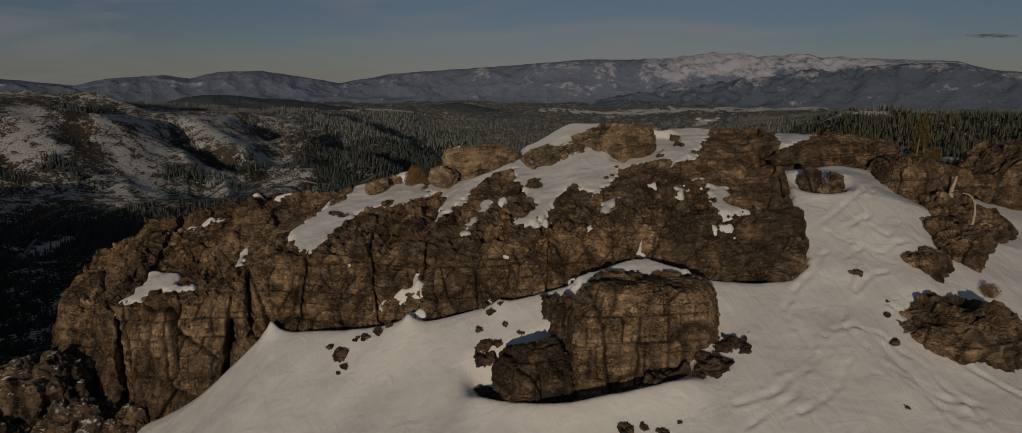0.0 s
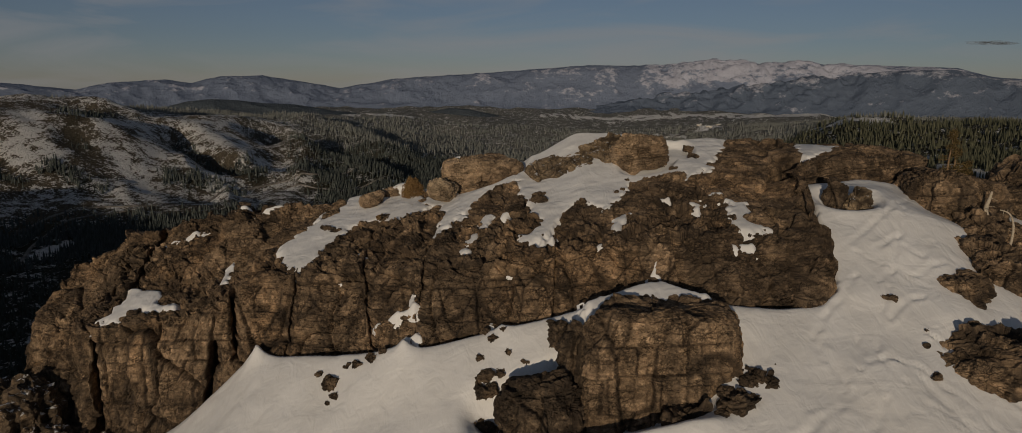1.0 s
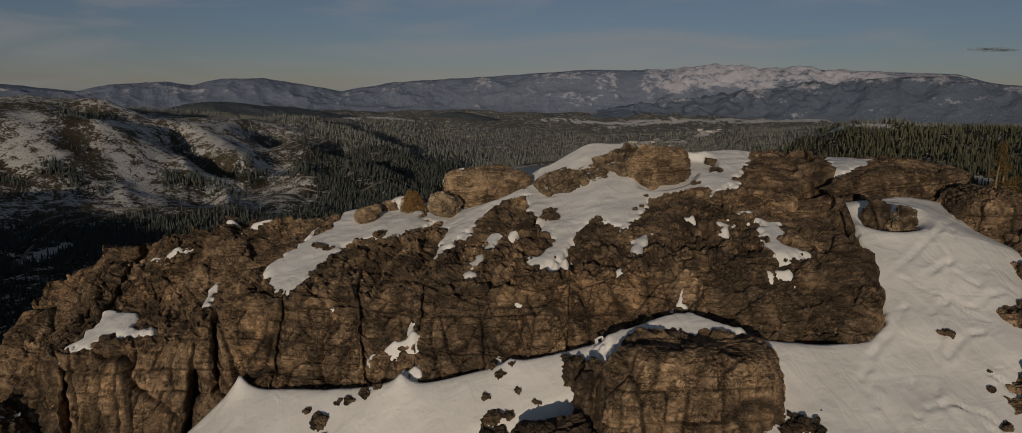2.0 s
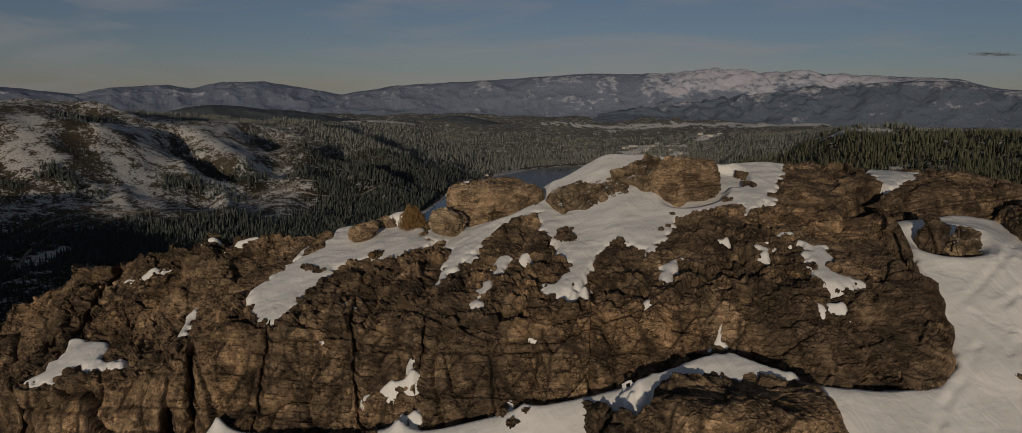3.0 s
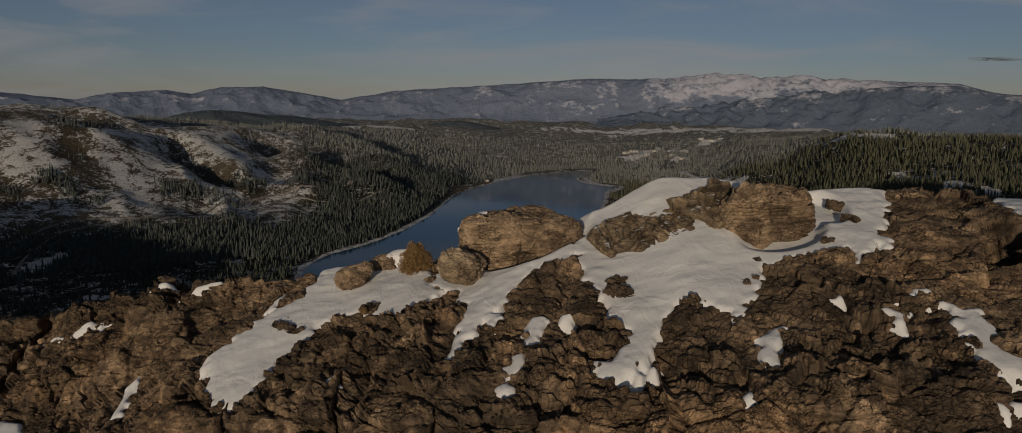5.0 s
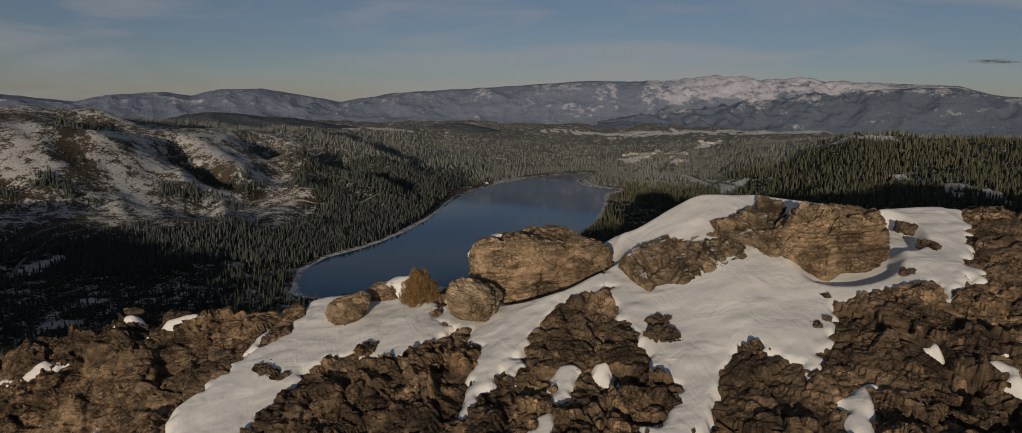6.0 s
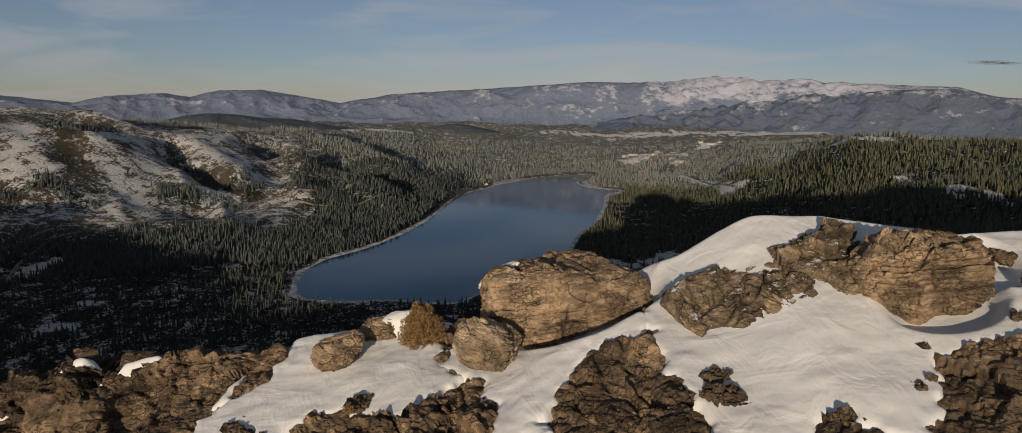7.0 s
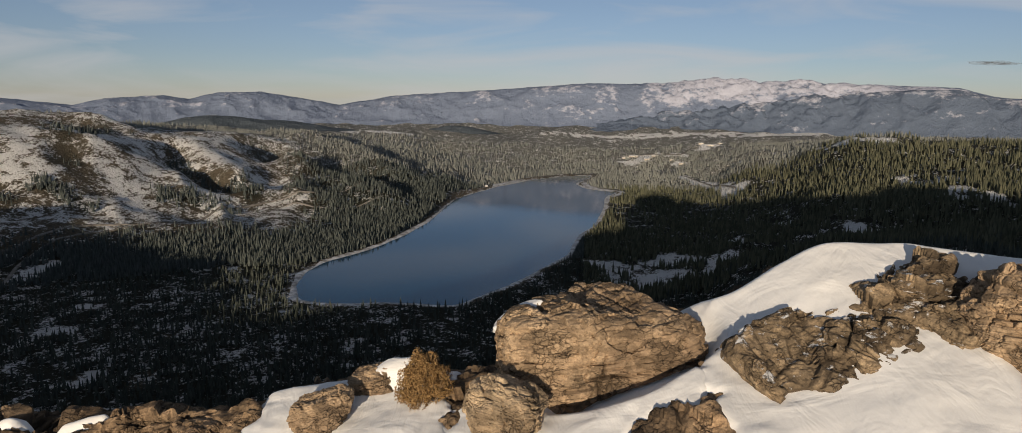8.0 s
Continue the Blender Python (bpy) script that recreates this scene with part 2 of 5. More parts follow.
# ---- materials ----
class Nodes:
    """A short way to write a node material."""
    def __init__(self, name):
        self.mat = bpy.data.materials.new(name)
        self.mat.use_nodes = True
        self.tree = self.mat.node_tree
        self.bsdf = self.tree.nodes["Principled BSDF"]
        self.coords = self.tree.nodes.new("ShaderNodeTexCoord").outputs["Object"]

    def put(self, socket, value):
        if isinstance(value, bpy.types.NodeSocket):
            self.tree.links.new(value, socket)
        elif isinstance(value, tuple) and len(value) == 3 and socket.type == "RGBA":
            socket.default_value = (*value, 1)
        else:
            socket.default_value = value

    def noise(self, scale, detail=4.0, rough=0.55, stretch=None, warp=0.0):
        v = self.coords
        if stretch:
            m = self.tree.nodes.new("ShaderNodeMapping")
            m.inputs["Scale"].default_value = stretch
            self.tree.links.new(v, m.inputs["Vector"])
            v = m.outputs[0]
        n = self.tree.nodes.new("ShaderNodeTexNoise")
        n.inputs["Scale"].default_value, n.inputs["Detail"].default_value = scale, detail
        n.inputs["Roughness"].default_value, n.inputs["Distortion"].default_value = rough, warp
        self.tree.links.new(v, n.inputs["Vector"])
        return n.outputs["Fac"]

    def voronoi(self, scale, stretch=(1, 1, 1), feature="DISTANCE_TO_EDGE"):
        m = self.tree.nodes.new("ShaderNodeMapping")
        m.inputs["Scale"].default_value = stretch
        self.tree.links.new(self.coords, m.inputs["Vector"])
        wander = self.tree.nodes.new("ShaderNodeTexNoise")
        wander.inputs["Scale"].default_value, wander.inputs["Detail"].default_value = 1.6, 3.0
        self.tree.links.new(m.outputs[0], wander.inputs["Vector"])
        bent = self.tree.nodes.new("ShaderNodeMix")
        bent.data_type, bent.blend_type = "RGBA", "ADD"
        bent.inputs[0].default_value = 0.7
        self.tree.links.new(m.outputs[0], bent.inputs[6])
        self.tree.links.new(wander.outputs["Color"], bent.inputs[7])
        n = self.tree.nodes.new("ShaderNodeTexVoronoi")
        n.feature = feature
        n.inputs["Scale"].default_value = scale
        self.tree.links.new(bent.outputs[2], n.inputs["Vector"])
        return n.outputs[0]

    def cells(self, scale, stretch):
        """A random tone for each angular cell."""
        out = self.voronoi(scale, stretch, "F1")
        return out.node.outputs["Color"]

    def ramp(self, fac, *stops):
        r = self.tree.nodes.new("ShaderNodeValToRGB")
        while len(r.color_ramp.elements) < len(stops):
            r.color_ramp.elements.new(0.5)
        for e, (at, value) in zip(r.color_ramp.elements, stops):
            e.position = at
            e.color = (*value, 1) if isinstance(value, tuple) else (value, value, value, 1)
        self.tree.links.new(fac, r.inputs[0])
        return r.outputs[0]

    def mix(self, fac, a, b, how="MIX"):
        n = self.tree.nodes.new("ShaderNodeMix")
        n.data_type, n.blend_type = "RGBA", how
        for socket, value in zip((n.inputs[0], n.inputs[6], n.inputs[7]), (fac, a, b)):
            self.put(socket, value)
        return n.outputs[2]

    def math(self, how, a, b=0.0):
        n = self.tree.nodes.new("ShaderNodeMath")
        n.operation = how
        self.put(n.inputs[0], a)
        self.put(n.inputs[1], b)
        return n.outputs[0]

    def attribute(self, name):
        n = self.tree.nodes.new("ShaderNodeAttribute")
        n.attribute_name = name
        return n.outputs["Fac"]

    def random_island(self):
        return self.tree.nodes.new("ShaderNodeNewGeometry").outputs["Random Per Island"]

    def bump(self, height, strength, distance):
        n = self.tree.nodes.new("ShaderNodeBump")
        n.inputs["Strength"].default_value, n.inputs["Distance"].default_value = strength, distance
        self.tree.links.new(height, n.inputs["Height"])
        last = self.bsdf.inputs["Normal"].links
        if last:
            self.tree.links.new(last[0].from_socket, n.inputs["Normal"])
        self.tree.links.new(n.outputs[0], self.bsdf.inputs["Normal"])

    def done(self, color, rough, **others):
        self.put(self.bsdf.inputs["Base Color"], color)
        self.put(self.bsdf.inputs["Roughness"], rough)
        for key, value in others.items():
            self.put(self.bsdf.inputs[key], value)
        return self.mat


def rock_material(name, light, mid, dark, streaks=0.5, dust=0.0, cracks=0.8):
    n = Nodes(name)
    big = n.noise(0.2, 5, 0.62, (1, 1, 0.7))
    patch = n.noise(0.9, 5, 0.65, (1, 1, 1.3))
    bands = n.noise(1.0, 6, 0.65, (0.3, 0.3, 3.4), 0.8)
    fine = n.noise(1.0, 5, 0.7, (1.6, 1.6, 14), 0.5)
    grain = n.noise(11.0, 6, 0.72)
    wet = n.noise(1.0, 5, 0.6, (0.9, 0.9, 0.09), 0.4)
    color = n.mix(n.ramp(bands, (0.35, 0.0), (0.68, 1.0)), mid, light)
    color = n.mix(n.ramp(patch, (0.40, 0.0), (0.62, 0.4)), color, tuple(0.55 * c for c in mid))
    rust = n.noise(0.16, 4, 0.6, (1.0, 1.0, 0.6), 0.5)
    color = n.mix(n.ramp(rust, (0.50, 0.0), (0.62, 0.6)), color, (1.0 * light[0], 0.90 * light[1], 0.80 * light[2]))
    color = n.mix(n.ramp(big, (0.44, 0.0), (0.57, 0.62)), color, dark)
    color = n.mix(n.math("MULTIPLY", n.ramp(wet, (0.50, 0.0), (0.60, 1.0)), streaks), color, dark)
    color = n.mix(n.ramp(fine, (0.36, 0.32), (0.50, 0.0)), color, dark)
    color = n.mix(n.ramp(grain, (0.36, 0.62), (0.60, 0.0)), color, dark)
    for scale, tall, low in ((0.75, 2.3, 0.84), (1.7, 1.7, 0.80), (3.3, 1.1, 0.82)):          # plates of different tone
        color = n.mix(1.0, color, n.ramp(n.cells(scale, (1.0, 1.0, tall)), (0.25, low), (0.75, 1.15)), "MULTIPLY")
    crack = n.noise(0.8, 4, 0.6, (0.7, 0.7, 2.0), 1.2)
    line = n.ramp(crack, (0.475, 0.0), (0.5, 1.0), (0.525, 0.0))
    seam = (0.030, 0.023, 0.018)
    color = n.mix(n.math("MULTIPLY", line, 0.2 * cracks), color, seam)
    n.bump(n.math("SUBTRACT", 1.0, line), 0.3, 0.04)
    for scale, width, tall, low in ((0.75, 0.034, 2.3, 0.42), (1.7, 0.036, 1.7, 0.45), (3.3, 0.060, 1.1, 0.47)):
        split = n.ramp(n.voronoi(scale, (1.0, 1.0, tall)), (0.0, 1.0), (width, 0.0))
        shows = n.ramp(n.noise(0.6, 4, 0.6), (low, 0.0), (low + 0.1, cracks))
        split = n.math("MULTIPLY", split, shows)
        color = n.mix(split, color, seam)
        n.bump(n.math("SUBTRACT", 1.0, split), 0.8, 0.10)
    tone = n.math("ADD", 1.0, n.math("MULTIPLY", n.attribute("tone"), 0.75))
    color = n.mix(1.0, color, tone, "MULTIPLY")
    color = n.mix(n.math("MULTIPLY", n.attribute("seam"), 0.85), color, seam)
    if dust:
        up = n.tree.nodes.new("ShaderNodeSeparateXYZ")
        n.tree.links.new(n.tree.nodes.new("ShaderNodeNewGeometry").outputs["Normal"], up.inputs[0])
        ledge = n.math("MULTIPLY", n.ramp(up.outputs["Z"], (0.62, 0.0), (0.80, 1.0)), n.ramp(n.noise(1.3, 5, 0.7), (0.62 - 0.3 * dust, 0.0), (0.68 - 0.3 * dust, 1.0)))
        color = n.mix(ledge, color, (0.74, 0.74, 0.75))
    n.bump(bands, 0.5, 0.10)
    n.bump(fine, 0.35, 0.04)
    n.bump(grain, 0.45, 0.03)
    return n.done(color, 0.92, **{"Specular IOR Level": 0.2})


def snow_material(name):
    n = Nodes(name)
    drift = n.noise(0.35, 4, 0.5, (1, 0.5, 1))
    ripple = n.noise(2.2, 5, 0.6, (1.0, 0.35, 1.0), 0.4)
    color = n.mix(n.ramp(drift, (0.35, 0.0), (0.7, 1.0)), (0.83, 0.83, 0.835), (0.755, 0.75, 0.745))
    n.bump(ripple, 0.16, 0.10)
    n.bump(n.noise(0.7, 3, 0.5, (1.3, 0.6, 1.0), 0.9), 0.4, 0.28)
    n.bump(n.noise(0.5, 3, 0.5, (0.6, 1.3, 1.0), 0.8), 0.35, 0.3)
    n.bump(n.noise(14, 4, 0.6), 0.25, 0.02)
    return n.done(color, 0.65, **{"Subsurface Weight": 0.0})


ROCK = rock_material("weathered_brown_rock", (0.52, 0.370, 0.232), (0.372, 0.254, 0.158), (0.058, 0.044, 0.032), 0.55, 0.0, 0.7)
DUSTED = rock_material("snow_dusted_rock", (0.36, 0.265, 0.17), (0.24, 0.172, 0.112), (0.05, 0.038, 0.028), 0.6, 0.3)
BOULDER = rock_material("tan_boulder_rock", (0.56, 0.415, 0.272), (0.415, 0.298, 0.19), (0.15, 0.107, 0.072), 0.3, 0.0, 0.5)
PALE = rock_material("pale_boulder_rock", (0.60, 0.47, 0.32), (0.47, 0.36, 0.24), (0.15, 0.11, 0.075), 0.15, 0.0, 0.4)
BROKEN = rock_material("broken_tan_rock", (0.53, 0.40, 0.255), (0.38, 0.28, 0.178), (0.075, 0.057, 0.040), 0.4, 0.2, 0.6)
LICHEN = rock_material("dark_lichen_rock", (0.24, 0.175, 0.115), (0.15, 0.105, 0.07), (0.035, 0.028, 0.022), 0.7, 0.0, 0.6)
SNOW = snow_material("wind_packed_snow")

# ---- the ridge in the plan: stations along x with the foot, the brow and the crest of the rock ----
RIDGE_X = np.array((-50.5, -47.6, -42.5, -38, -30, -25, -22.5, -12, -7, 0, 2.6, 5, 6.4, 10, 17, 22, 23.6, 24.6, 25.8, 34, 40, 43))
FOOT_Y = np.array((68, 66, 64.5, 62, 61.3, 60.6, 60.5, 56.6, 54.7, 54.2, 53.68, 53.2, 53.03, 52.6, 51.9, 51.9, 52.9, 58, 65.5, 68, 70, 72))
FOOT_Z = np.array((-14, -7, -5, -3.8, -1.2, 3.6, 6.3, 8.1, 9.3, 11, 11.52, 12, 12.28, 13, 14.1, 14.4, 15.4, 18.6, 21, 20.6, 20.2, 19))
BROW_Y = np.array((70, 69, 67.5, 63.2, 62.8, 63, 64, 61, 58.5, 57.5, 57.24, 57, 56.72, 56, 56, 56.8, 57.5, 60.5, 66.8, 69.2, 71.3, 74))
BROW_Z = np.array((-9, 5, 6.3, 7.8, 9.2, 11, 13, 14, 15, 16, 16.52, 17, 17.28, 18, 18.5, 18.4, 18.8, 20.8, 23, 23.1, 22.8, 20))
CREST_Y = np.array((76, 76, 75.5, 75, 74.6, 75, 75.5, 77, 76, 75.5, 76.02, 76.5, 76.5, 76.5, 75, 75, 75.5, 75.5, 75, 75.5, 76, 76))
CREST_Z = np.array((-6, 10.8, 13.2, 14.8, 17.2, 17, 17.2, 18.4, 19, 22.1, 22.35, 23.7, 24.5, 24.6, 24, 24.2, 24.3, 24.2, 24, 23.6, 22.9, 20))
MID_UP = np.array((0.5, 0, -0.9, -1.2, -2.3, -1.2, 0, 0.2, 0.4, 0.3, -0.06, -0.4, -0.46, -0.6, 0.3, 0.3, 0.3, 0.3, 0.2, 0.2, 0.2, 0.2))


def ridge_profile(x):
    """For the stations x: corner points of the profile, from under the foot over the crest and down the back."""
    def along(v):
        s = np.linspace(RIDGE_X[0], RIDGE_X[-1], 600)
        raw = np.interp(s, RIDGE_X, v)
        k = np.hanning(13)
        raw = np.convolve(np.pad(raw, 6, "edge"), k / k.sum(), "valid")
        return np.interp(x, s, raw)
    fy, fz, by, bz, cy, cz, up = (along(v) for v in (FOOT_Y, FOOT_Z, BROW_Y, BROW_Z, CREST_Y, CREST_Z, MID_UP))
    ys = np.stack([fy - 0.6, fy, by, 0.5 * (by + cy), cy, cy + 4, cy + 12, cy + 45], 1)
    zs = np.stack([fz - 3.5, fz, bz, 0.5 * (bz + cz) + up, cz, cz - 2.0, cz - 22, cz - 95], 1)
    return ys, zs


def hollow(x, y):
    """Wind hollows round and beside the two largest boulders, less the humps of the far end of the crest."""
    deep = np.zeros(np.shape(x))
    for cx, cy, rx, ry, depth, start in ((-2.6, 74.8, 4.3, 3.3, 1.15, -6.0), (12.2, 71.0, 3.3, 3.1, 0.8, 9.5), (16.0, 72.8, 1.7, 2.4, 0.9, 13.4)):
        deep = np.maximum(deep, depth * ease(1.12, 0.86, np.hypot((x - cx) / rx, (y - cy) / ry)) * ease(start, start + 1.8, x))
    p = np.stack([np.ravel(x) * 0.33, np.ravel(y) * 0.25, np.zeros(np.size(x))], 1)
    humps = (0.75 * soft_noise(p, 87) + 0.35 * soft_noise(p * 2.6, 88) - 0.35).reshape(np.shape(x))
    return deep - humps * ease(-18, -23, x) * ease(70.5, 74, y)


def ridge_height(x, y):
    """Height of the ridge's smooth form at points of the plan."""
    flat_x, flat_y = np.ravel(x), np.ravel(y)
    ys, zs = ridge_profile(flat_x)
    z = np.full(len(flat_x), -40.0)
    for k in range(ys.shape[1] - 1):
        m = (flat_y >= ys[:, k]) & (flat_y <= ys[:, k + 1])
        t = (flat_y - ys[:, k]) / (ys[:, k + 1] - ys[:, k])
        z = np.where(m, zs[:, k] + t * (zs[:, k + 1] - zs[:, k]), z)
    return z.reshape(np.shape(x)) - hollow(x, y)


SLOPE_X = np.array((-80, -55, -45, -36, -30, -26, -22.5, -14, -7, 0, 8, 17, 25, 32, 38, 45, 60, 80))
SLOPE_Z = np.array((-35, -18, -11, -7.0, -3.6, 0.5, 3.9, 6.6, 9.5, 11.8, 14.0, 15.7, 16.3, 16.5, 14.6, 11.8, 10, 8))


def field_height(x, y):
    """Height of the snow field in front of the ridge and up the gully beside it."""
    s = np.linspace(-90, 90, 721)
    k = np.hanning(25)
    along = np.convolve(np.pad(np.interp(s, SLOPE_X, SLOPE_Z), 12, "edge"), k / k.sum(), "valid")
    z = np.interp(x, s, along) + 0.55 * (y - 55)
    z = z - 0.25 * np.clip(y - 60, 0, 99)
    foot = np.interp(x, RIDGE_X, FOOT_Y)
    z = z - 0.9 * np.clip(y - foot - 0.4, 0, 99) - 0.12 * ease(foot - 0.8, foot, y) - 0.7 * ease(foot - 0.25, foot + 0.25, y)
    bank = np.interp(x, (-22, -12, -7, -3, 0, 3, 5, 10, 15, 18, 21), (0, 0.6, 0.9, 0.75, 0.75, 1.2, 1.7, 1.5, 0.9, 0.2, 0))
    z = z + bank * ease(foot - 5, foot - 0.6, y)
    lip = 43.7 + 0.038 * (np.minimum(x, 6) - 6) ** 2          # the rim of the wind moat before the tall block
    side = ease(-4.5, -1.5, x) * ease(14.5, 11, x)
    z = z + side * (0.6 * np.exp(-((y - lip) / 1.2) ** 2) - 0.80 * np.clip(y - lip, 0, 2.6) * ease(51, 48.5, y))
    for cx, cy, high, wide in ((-8.5, 55.0, 1.1, 0.8), (-21.8, 60.0, 1.4, 0.8), (-0.9, 54.0, 0.5, 0.7)):          # snow heaped against the wall
        z = z + high * np.exp(-np.hypot(x - cx, y - cy) / wide) * ease(foot + 0.6, foot + 0.1, y)
    scoop = np.hypot((x - 28.4) / 2.4, (y - 62.4) / 1.8)
    z = z - 1.0 * np.exp(-(scoop / 0.95) ** 4) + 0.12 * np.exp(-((scoop - 1.35) / 0.3) ** 2)
    p = np.stack([np.ravel(x), np.ravel(y), np.zeros(np.size(x))], 1)
    z = z + (0.40 * soft_noise(p * 0.09, 3) + 0.22 * soft_noise(p * np.array((0.16, 0.3, 1)), 5) + 0.10 * soft_noise(p * 0.35, 4)).reshape(np.shape(x))
    return z


SNOW_PATCHES = []


def snow_lies(*outline):
    """A patch of snow on the ridge, by its outline in the plan."""
    SNOW_PATCHES.append(list(outline))


snow_lies((-9.4, 73.1), (-7.9, 71.3), (-8.7, 70.3), (-10.7, 69.2), (-13.1, 70.3), (-15.3, 70.1), (-16.0, 69.0), (-16.5, 67.2), (-17.3, 65.6),
          (-18.6, 63.6), (-20.2, 63.4), (-21.0, 65.6), (-22.3, 67.7), (-20.8, 69.9), (-19.6, 71.6), (-18.0, 72.6), (-17.4, 74.8), (-17, 77.5), (-9, 77.5))
snow_lies((-9.6, 72.3), (-7.1, 70.7), (-6.7, 67.9), (-7, 65.7), (-7.5, 63.2), (-6.9, 63.2), (-6.1, 64.6), (-4.9, 66.5), (-3.9, 67.7), (-2.8, 69.6),
          (-1.7, 70.4), (0.2, 70), (0.8, 76.5), (-4, 75), (-8.5, 74.5))
snow_lies((0.2, 70), (0.2, 72.7), (0, 77.5), (8, 78.5), (16, 79.5), (22.5, 79), (22.5, 76), (21.3, 74.4), (20.6, 72.5), (19.5, 70.6), (18.5, 69.3),
          (18.6, 68.2), (18.1, 66.9), (17.6, 67.5), (16.4, 66.8), (15.5, 65.6), (15.7, 67.4), (14.4, 67.1), (13.4, 66.8), (11.3, 66.8), (10.6, 66.4),
          (9.8, 64.6), (9.2, 63.3), (8.8, 63.2), (8.3, 62.3), (7.5, 61.6), (7.2, 63.2), (6.4, 63.7), (5.8, 64.2), (4.7, 63.6), (3.8, 62.2),
          (2.8, 59.6), (1.9, 59.3), (0.5, 59.7), (0, 61.6), (1.2, 61.2), (1.9, 62.1), (2.5, 62.9), (1.8, 64.1), (1.4, 65.2), (0.9, 66.6), (0.5, 68),
          (0.6, 69.2))
snow_lies((-1.4, 64), (-1, 64.9), (0.7, 65.1), (-0.5, 64.5))
snow_lies((-11.2, 58.1), (-9.6, 57.8), (-8.3, 57.6), (-8.2, 58.4), (-7.9, 57.6), (-7.7, 56.9), (-9.3, 57.4), (-10.8, 57.8))
snow_lies((-8.9, 56.2), (-8.2, 56.2), (-7.4, 56.1), (-7, 55.3), (-7.6, 55.3))
snow_lies((-6.2, 66.9), (-5.3, 67.6), (-3.9, 66), (-4.8, 65.3))
snow_lies((13.3, 63.8), (13.7, 63), (13.2, 62.3), (12.8, 62.8))
snow_lies((-14.2, 64.1), (-13.7, 64.7), (-13, 64.3), (-13.5, 63.3))
snow_lies((-28.9, 74.4), (-27.2, 75), (-26.9, 75.6), (-28.7, 75))
snow_lies((-26.4, 74.2), (-25.2, 74.6), (-24, 75.3), (-24.3, 75.8), (-25.4, 75.3), (-26.2, 74.8))
snow_lies((-19.9, 71.9), (-19.2, 71.9), (-18.8, 73.8), (-19.3, 73.9), (-19.6, 72.8))
snow_lies((-38.3, 64.6), (-37.3, 65.4), (-36.9, 69), (-35.3, 68.4), (-33.2, 67.8), (-33.4, 66), (-30.9, 65.2), (-31.5, 64.5), (-34.8, 64.8), (-35.6, 63.9), (-37.1, 63.9))
snow_lies((28.1, 72.4), (29, 74.5), (32.5, 74), (30.7, 71.1), (27.5, 68.4), (27.1, 69.7))
snow_lies((-2.6, 65.4), (-1.4, 64.9), (-2.3, 63.9), (-2.5, 62.7), (-3.5, 61.1), (-4.4, 60.0), (-3.8, 62.6), (-3.2, 63.1))
snow_lies((8.2, 60.7), (10.2, 61.2), (9.2, 59.7), (8.0, 57.9), (8.0, 59.3))
snow_lies((6.3, 56.3), (6.8, 57.5), (7.1, 57.4), (6.9, 56.6))
snow_lies((-0.7, 57.8), (0.1, 57.5), (0.1, 57.1), (-0.4, 57.3))
snow_lies((16.8, 63.1), (18.1, 62.7), (16.7, 62.1), (16.0, 62.4))
snow_lies((15.0, 61.4), (16.0, 61.3), (15.5, 60.4), (14.8, 60.6))
snow_lies((18.0, 62.0), (19.8, 61.5), (19.2, 59.8), (18.7, 58.4), (20.3, 57.3), (18.5, 56.4), (17.6, 56.8), (17.4, 58.3), (17.6, 60.3))
snow_lies((16.6, 55.6), (17.4, 55.9), (18.1, 55.5), (17.0, 55.4), (16.8, 54.9), (16.4, 55.1))
snow_lies((10.5, 55.1), (11.1, 55.4), (11.4, 55.2), (10.8, 54.7), (10.9, 54.3), (11.2, 54.1), (9.8, 54.3), (10.3, 54.6))
snow_lies((-15.8, 62.9), (-14.9, 63.3), (-14.8, 61.9), (-16.0, 62.4))
snow_lies((-32.3, 73.6), (-31.3, 73.7), (-33.8, 72.0), (-35.6, 73.0), (-33.3, 72.9))
snow_lies((-27.4, 66.2), (-27.9, 69.2), (-27.3, 69.9), (-26.9, 69.2), (-27.1, 68.3), (-26.6, 66.4))
snow_lies((-2.3, 54.7), (-2, 55), (-1.5, 55.1), (-1.2, 54.6))


def steepness(x, y):
    """Metres along the ridge's surface for a metre in the plan."""
    a = (ridge_height(x + 0.3, y) - ridge_height(x - 0.3, y)) / 0.6
    b = (ridge_height(x, y + 0.3) - ridge_height(x, y - 0.3)) / 0.6
    return np.clip(np.sqrt(1 + a * a + b * b), 1, 3.5)


def ragged(x, y):
    """Uneven in-and-out of a snow edge, in metres."""
    p = np.stack([np.ravel(x), np.ravel(y), np.ravel(ridge_height(x, y))], 1)
    return 0.15 - 0.15 * steepness(x, y) + (0.30 * soft_noise(p * 0.8, 17) + 0.34 * soft_noise(p * 2.1, 18) + 0.26 * soft_noise(p * 4.3, 19)).reshape(np.shape(x)) - 0.12


def snow_cover(x, y):
    """Distance inside the nearest snow patch, in the plan."""
    d = np.full(x.shape, -9.0)
    for o in SNOW_PATCHES:
        lo, hi = np.min(o, 0) - 2, np.max(o, 0) + 2
        m = (x > lo[0]) & (x < hi[0]) & (y > lo[1]) & (y < hi[1])
        d[m] = np.maximum(d[m], outline_distance(x[m], y[m], o))
    return d * steepness(x, y) + ragged(x, y)


